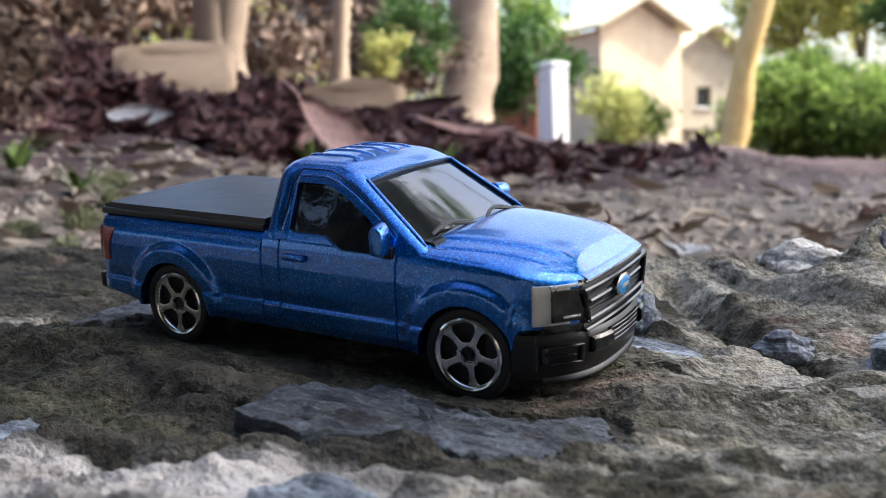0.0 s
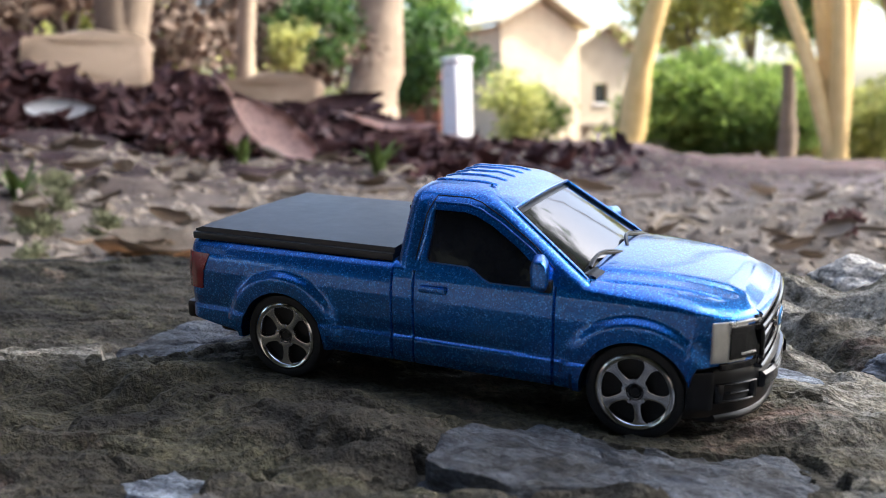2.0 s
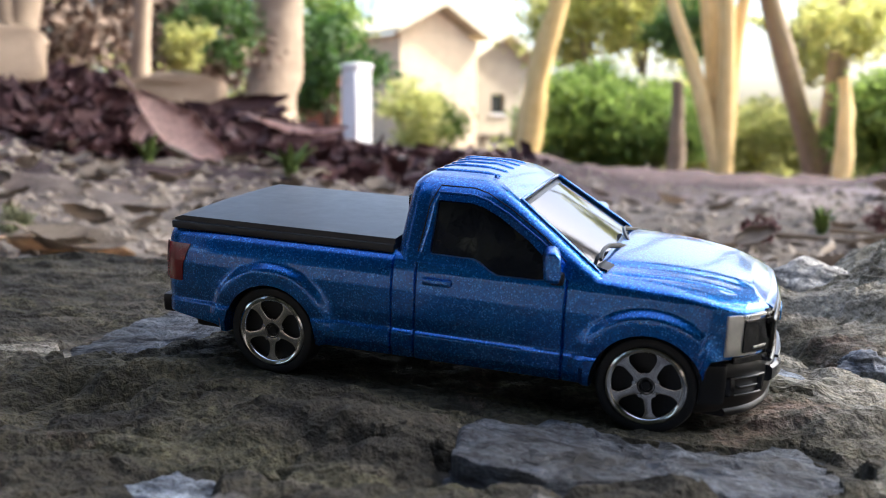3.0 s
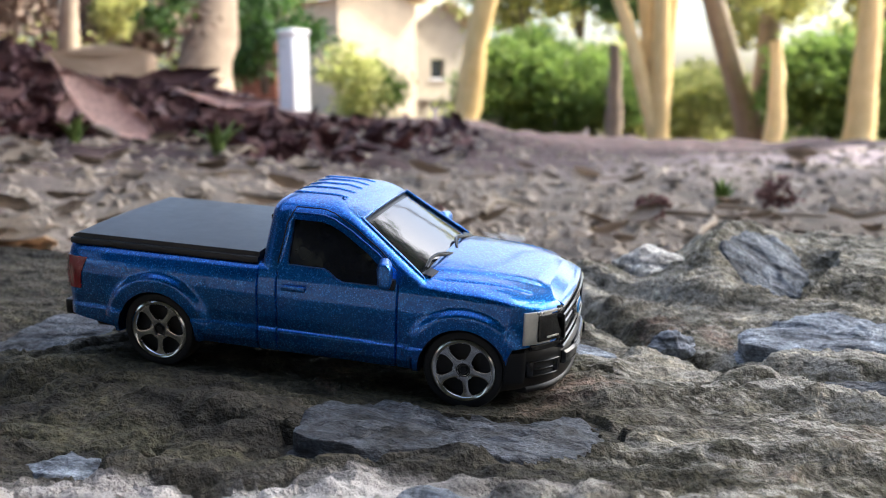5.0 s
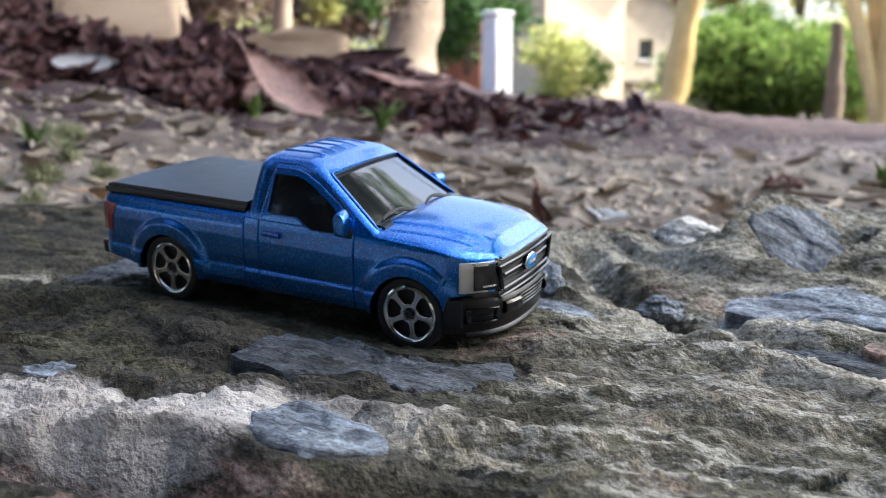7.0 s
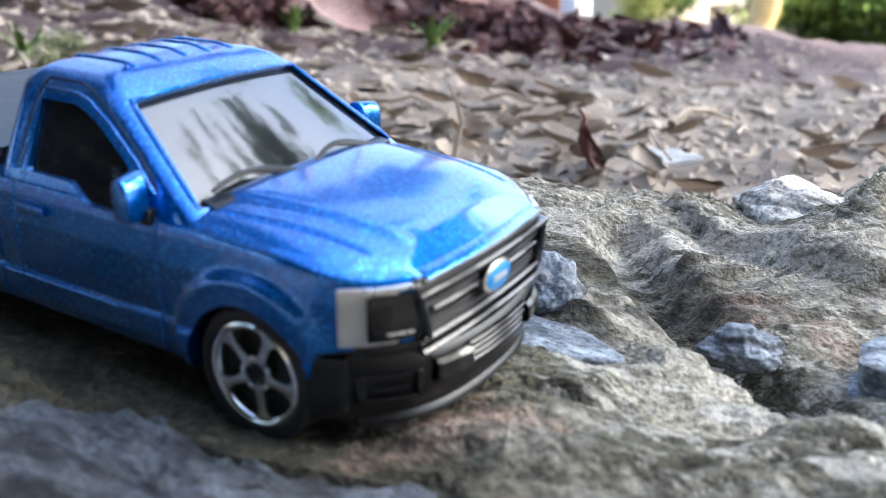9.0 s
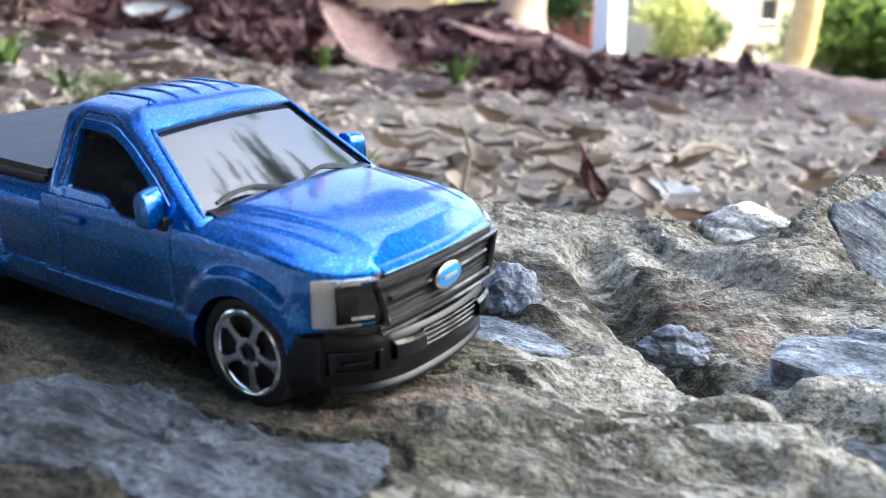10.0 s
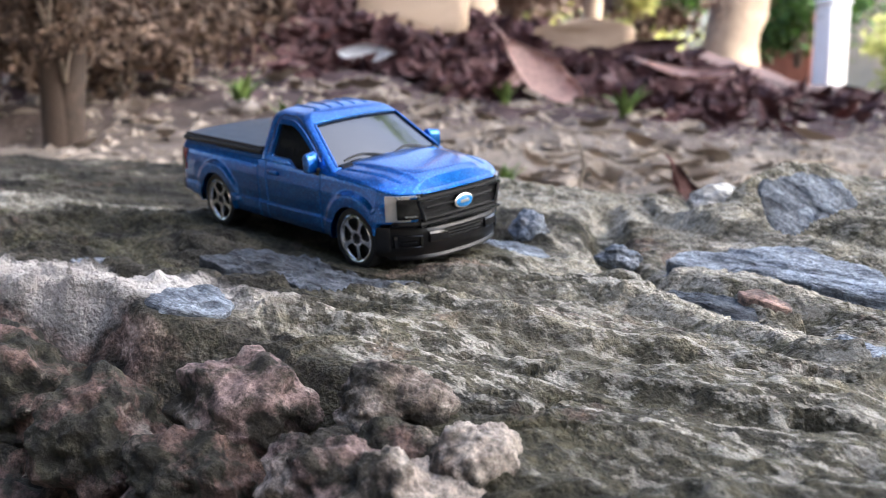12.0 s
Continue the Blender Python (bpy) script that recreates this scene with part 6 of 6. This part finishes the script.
# ---- leaf litter, twigs, sprouts ----
def leaf_mesh(seed, mat, long=1.0, wide=0.55, curl=0.35):
    """A dry leaf of unit length: midrib, ragged edge, curled, with thickness."""
    rnd = random.Random(seed)
    bm = bmesh.new()
    top, n = [], 8
    for i in range(n + 1):
        f = i / n
        w = wide * 0.5 * math.sin(math.pi * min(1, f * 0.94 + 0.04)) ** 0.8 * rnd.uniform(0.85, 1.1)
        z = curl * (f - 0.5) ** 2 * 1.6
        top.append([((f - 0.5) * long, s * w, z + curl * abs(s) ** 2 * w * 1.4 + rnd.uniform(-0.015, 0.015)) for s in (-1, -0.5, 0, 0.5, 1)])
    vs = grid_mesh(bm, top)
    ext = bmesh.ops.solidify(bm, geom=bm.faces[:], thickness=0.02)
    tube_bm(bm, [(-0.5 * long, 0, curl * 0.4), (-0.62 * long, 0.02, curl * 0.55), (-0.75 * long, 0.05, curl * 0.5)], [0.02, 0.016, 0.012], 5)
    bmesh.ops.recalc_face_normals(bm, faces=bm.faces)
    me = bpy.data.meshes.new("dead_leaf")
    bm.to_mesh(me)
    bm.free()
    me.materials.append(mat)
    me.shade_smooth()
    return me


_lf = random.Random(5)
LEAVES = [leaf_mesh(s, DRY_LEAF, 1.0, _lf.uniform(0.45, 0.8), _lf.uniform(0.15, 0.5)) for s in range(6)]
RED_LEAVES = [leaf_mesh(20 + s, RED_LEAF, 1.0, _lf.uniform(0.4, 0.7), _lf.uniform(0.15, 0.6)) for s in range(5)]


def is_bank(x, y):
    return math.hypot(x, y) > 0.68 and -0.80 * x + 0.34 * y > 0.41


def put_leaf(me, x, y, size, label, lift=0.2, tip=None, group="fallen leaves"):
    ob = new("dead_leaf", me)
    rx, ry = tip if tip else (_lf.uniform(-22, 22), _lf.uniform(-20, 20))
    ob.matrix_basis = pose(x, y, ground_at(x, y) + size * lift, rx, ry, _lf.uniform(0, 360)) @ Matrix.Scale(size, 4)
    return tagged(ob, label, "leaf", group)


for k in range(285):
    az, r = _lf.uniform(-24, 76), 0.13 + 0.75 * _lf.random() ** 1.3
    x, y = -r * math.sin(radians(az)), r * math.cos(radians(az))
    if az < 20 and r > 0.3 and k % 3:
        continue
    if is_bank(x, y):
        put_leaf(_lf.choice(RED_LEAVES), x, y, _lf.uniform(0.018, 0.044), "curled red-brown dead leaf lying on the bank")
    else:
        put_leaf(_lf.choice(LEAVES), x, y, _lf.uniform(0.008, 0.021) * (0.8 + r), "curled buff dry leaf lying on the soil")


def build_crumbs():
    """Fine litter: clods, chips and leaf crumbs too many to count."""
    rnd = np.random.RandomState(3)
    co, faces = [], []
    base = np.array(((1, 0, -0.4), (-0.5, 0.87, -0.4), (-0.5, -0.87, -0.4), (0.1, 0.1, 0.5), (0.6, 0.7, 0.1)))
    tri = ((0, 4, 3), (4, 1, 3), (1, 2, 3), (2, 0, 3), (0, 2, 1), (0, 1, 4))
    for k in range(8500):
        az, r = rnd.uniform(-30, 80), 0.10 + 1.5 * rnd.random_sample() ** 1.8
        x, y = -r * math.sin(radians(az)), r * math.cos(radians(az))
        s = rnd.uniform(0.0012, 0.0055) * (0.7 + 1.2 * r) * (0.7 if is_bank(x - 0.12, y) else 1.0)
        a = rnd.uniform(0, 6.28)
        p = base * s * np.array((rnd.uniform(0.6, 1.8), rnd.uniform(0.5, 1.2), rnd.uniform(0.4, 1.1)))
        p = p @ np.array(((math.cos(a), math.sin(a), 0), (-math.sin(a), math.cos(a), 0), (0, 0, 1))) + (x, y, ground_at(x, y) + s * 0.2)
        n = len(co)
        co += p.tolist()
        faces += [[n + i for i in f] for f in tri]
    me = bpy.data.meshes.new("litter_crumbs")
    me.from_pydata(co, [], faces)
    me.update()
    tagged(link_data("litter_crumbs", me, DRY_LEAF, smooth=False), "buff crumbs of soil, chips and broken leaves", "litter", kind="stuff")


build_crumbs()


def build_bank_litter():
    """Dark red dead leaves heaped over the bank, too many to count."""
    rnd = np.random.RandomState(9)
    count = 9000
    az = np.radians(60 - 48 * rnd.random_sample(count) ** 1.25)
    r = 0.66 + 1.1 * rnd.random_sample(count) ** 1.2 + 0.05 * np.sin(az * 23)
    x, y = -r * np.sin(az), r * np.cos(az)
    keep = (-0.80 * x + 0.34 * y > 0.42 + 0.10 * fbm(x / 0.2, y / 0.2, 2)) & (rnd.random_sample(count) < 0.12 + 0.88 * sstep(radians(20), radians(35), az)) & (r * np.cos(az - radians(38)) > 0.60)
    x, y, r = x[keep], y[keep], r[keep]
    count = len(x)
    heap = 0.03 * np.clip(fbm(x / 0.16, y / 0.16, 3) + 0.25, 0, 1) * sstep(0.66, 0.95, r)
    z = np.array([ground_at(a, b) for a, b in zip(x, y)]) + heap * rnd.random_sample(count) + 0.003
    pos = np.stack([x, y, z], 1)
    a = rnd.normal(size=(count, 3)) * (1, 1, 0.55)
    a /= np.linalg.norm(a, axis=1)[:, None]
    b = np.cross(a, rnd.normal(size=(count, 3)))
    b /= np.linalg.norm(b, axis=1)[:, None]
    n = np.cross(a, b)
    s = (0.007 + 0.017 * rnd.random_sample(count) ** 2)[:, None] * (0.6 + 0.5 * r[:, None])
    pts = np.stack([pos - a * s, pos + b * s * 0.5 + n * s * 0.3, pos + a * s + n * s * 0.35, pos - b * s * 0.5 + n * s * 0.3, pos - n * s * 0.1], 1).reshape(-1, 3)
    k = np.arange(count) * 5
    faces = np.concatenate([np.stack([k + i, k + j, k + 4], 1) for i, j in ((0, 1), (1, 2), (2, 3), (3, 0))])
    me = bpy.data.meshes.new("bank_leaf_litter")
    me.from_pydata(pts.tolist(), [], faces.tolist())
    me.update()
    tagged(link_data("bank_leaf_litter", me, BANK_LEAF, smooth=False), "dark maroon dead leaves heaped over the bank", "leaf litter", kind="stuff")


build_bank_litter()


def tuft(x, y, size, count, seed, label):
    rnd = random.Random(seed)
    bm = bmesh.new()
    for k in range(count):
        a, lean = rnd.uniform(0, 6.28), rnd.uniform(0.2, 0.8)
        d = Vector((math.cos(a), math.sin(a), 0))
        side = Vector((-d.y, d.x, 0))
        hgt = size * rnd.uniform(0.5, 1.0)
        pts = [d * size * 0.1 * rnd.random() + d * lean * hgt * f * f + Vector((0, 0, hgt * (f - 0.25 * lean * f * f))) for f in (0, 0.35, 0.7, 1)]
        w = size * 0.11
        grid_mesh(bm, [[p - side * w * q, p + d * w * 0.15, p + side * w * q] for p, q in zip(pts, (0.5, 1.0, 0.7, 0.05))])
    ob = link_mesh("grass_tuft", bm, GREEN_BLADE, None, "")
    ob.location = (x, y, ground_at(x, y) - 0.001)
    return tagged(ob, label, "grass tuft", "green tufts in the litter")


def twig(label, pts, r):
    bm = bmesh.new()
    tube_bm(bm, pts, [r * f for f in np.linspace(1, 0.4, len(pts))], 6)
    return tagged(link_mesh("twig", bm, TWIG), label, "twig")


# the pieces that stand out from the litter
for x, y, r in ((0.088, 0.362, 0.011), (0.032, 0.272, 0.008)):
    bush("dead_sprig", "small dark dead sprig standing in the soil", "russet", Vector((x, y, ground_at(x, y) + r * 0.8)), r)
for x, y, r in ((-0.312, 0.222, 0.012), (-0.295, 0.200, 0.010), (-0.258, 0.170, 0.009), (-0.222, 0.130, 0.008), (-0.245, 0.122, 0.007), (-0.187, 0.098, 0.007), (-0.207, 0.145, 0.007)):
    bush("weed_cushion", "low cushion of dull olive weeds beside the rock", "weed", Vector((x, y, ground_at(x, y) + r * 0.4)), r)
for k, (x, y, r) in enumerate(((-0.309, 0.176, 8.5), (-0.344, 0.194, 9.5), (-0.282, 0.214, 6.5), (-0.156, 0.103, 7.0), (-0.170, 0.110, 5.0), (-0.235, 0.142, 6.0))):
    lump("pale buff stone lying in the litter", (x * 1000, y * 1000, ground_at(x, y) * 1000 + r * 0.25), (r, r * 0.8, r * 0.65), TAN_STONE, 30 + k, 40 * k, 0.3, "stone")
tuft(-0.279, 0.484, 0.030, 22, 1, "small bright green grass tuft in dry litter")
tuft(-0.110, 0.165, 0.015, 14, 2, "tiny yellow-green sprout behind the rock")
tuft(-0.373, 0.452, 0.026, 14, 3, "small green sprout below a pink leaf")
tuft(-0.355, 0.200, 0.026, 16, 4, "low green tuft in dry litter")
tuft(-0.318, 0.208, 0.022, 12, 5, "low green tuft in dry litter")
tuft(0.063, 0.431, 0.020, 14, 6, "tiny green sprout on the soil")


def big_leaf(x, y, size, mat, label, tip, turn, wide=0.6, seed=60):
    ob = new("large_dead_leaf", leaf_mesh(seed, mat, 1.0, wide, 0.3))
    ob.matrix_basis = pose(x, y, ground_at(x, y) + size * 0.22, tip[0], tip[1], turn) @ Matrix.Scale(size, 4)
    return tagged(ob, label, "leaf", "large dead leaves")


PINK_LEAF = organic("pink_dead_leaf", (0.30, 0.17, 0.15), (0.72, 0.52, 0.47), 20)
PALE_LEAF = organic("bleached_leaf", (0.55, 0.55, 0.55), (0.85, 0.86, 0.88), 20)
TAN_WOOD = organic("tan_wood", (0.30, 0.19, 0.11), (0.60, 0.44, 0.30), 12)
big_leaf(-0.560, 0.465, 0.055, PALE_LEAF, "bleached whitish leaf on dark litter", (35, 0), 42, 0.55, 61)
big_leaf(-0.405, 0.535, 0.085, PINK_LEAF, "large pinkish dead leaf leaning down the bank", (50, 38), 35, 0.5, 62)
big_leaf(-0.470, 0.600, 0.060, PINK_LEAF, "pale pink dead leaf propped on the bank", (60, -15), 50, 0.7, 63)
big_leaf(-0.460, 0.860, 0.10, PINK_LEAF, "broad pinkish dead leaf at the bank's foot", (18, 5), 25, 0.35, 64)
big_leaf(-0.60, 0.980, 0.11, RED_LEAF, "broad red-brown dead leaf at the bank's foot", (25, -8), 30, 0.5, 65)
big_leaf(-0.034, 0.172, 0.032, RED_LEAF, "curled brown leaf behind the rock", (70, 25), 100, 0.4, 66)
big_leaf(-0.016, 0.190, 0.018, PALE_LEAF, "pale scrap of leaf behind the rock", (15, 5), 20, 0.5, 67)


def plank(x, y, size, turn, tip, label):
    bm = bmesh.new()
    box_bm(bm, (-0.45, -0.12, -0.22), (0.45, 0.12, 0.2), 0.11, 2)
    bmesh.ops.subdivide_edges(bm, edges=bm.edges[:], cuts=2)
    for v in bm.verts:
        v.co += Vector((noise.noise(v.co * 4), noise.noise(v.co * 5 + Vector((3, 1, 2))), noise.noise(v.co * 4 + Vector((7, 7, 7))))) * 0.11
    bmesh.ops.scale(bm, vec=(size,) * 3, verts=bm.verts)
    ob = link_mesh("wood_chunk", bm, TAN_WOOD, None, "", True, 50)
    ob.matrix_basis = pose(x, y, ground_at(x, y) + size * 0.16, tip, 0, turn)
    return tagged(ob, label, "wood")


plank(-0.80, 0.74, 0.17, 48, -15, "tan chunk of weathered wood on the bank")
plank(-0.74, 1.02, 0.17, 35, -10, "orange-tan piece of wood lying on the bank")
big_leaf(-0.172, 0.134, 0.038, TAN_WOOD, "curled tan leaf arching over the litter", (160, 10), 40, 0.75, 69)
big_leaf(-0.16, 0.12, 0.030, DRY_LEAF, "pale buff leaf beside the rock", (20, 10), 60, 0.6, 68)
twig("dry upright twig behind the rock", [(-0.060, 0.150, -0.02), (-0.061, 0.151, -0.009), (-0.060, 0.153, 0.0), (-0.063, 0.155, 0.006), (-0.066, 0.156, 0.010)], 0.0009)
for k in range(26):
    az, r = _lf.uniform(-20, 60), _lf.uniform(0.15, 0.7)
    x, y = -r * math.sin(radians(az)), r * math.cos(radians(az))
    a, l = _lf.uniform(0, 6.28), _lf.uniform(0.02, 0.06)
    pts = [(x + math.cos(a) * l * f + _lf.uniform(-1, 1) * l * 0.06, y + math.sin(a) * l * f, ground_at(x, y) + 0.004 + _lf.uniform(0, 0.006)) for f in (0, 0.3, 0.6, 1)]
    tagged(twig("thin grey-brown twig lying in the litter", pts, _lf.uniform(0.0008, 0.0018)), group="twigs in the litter")
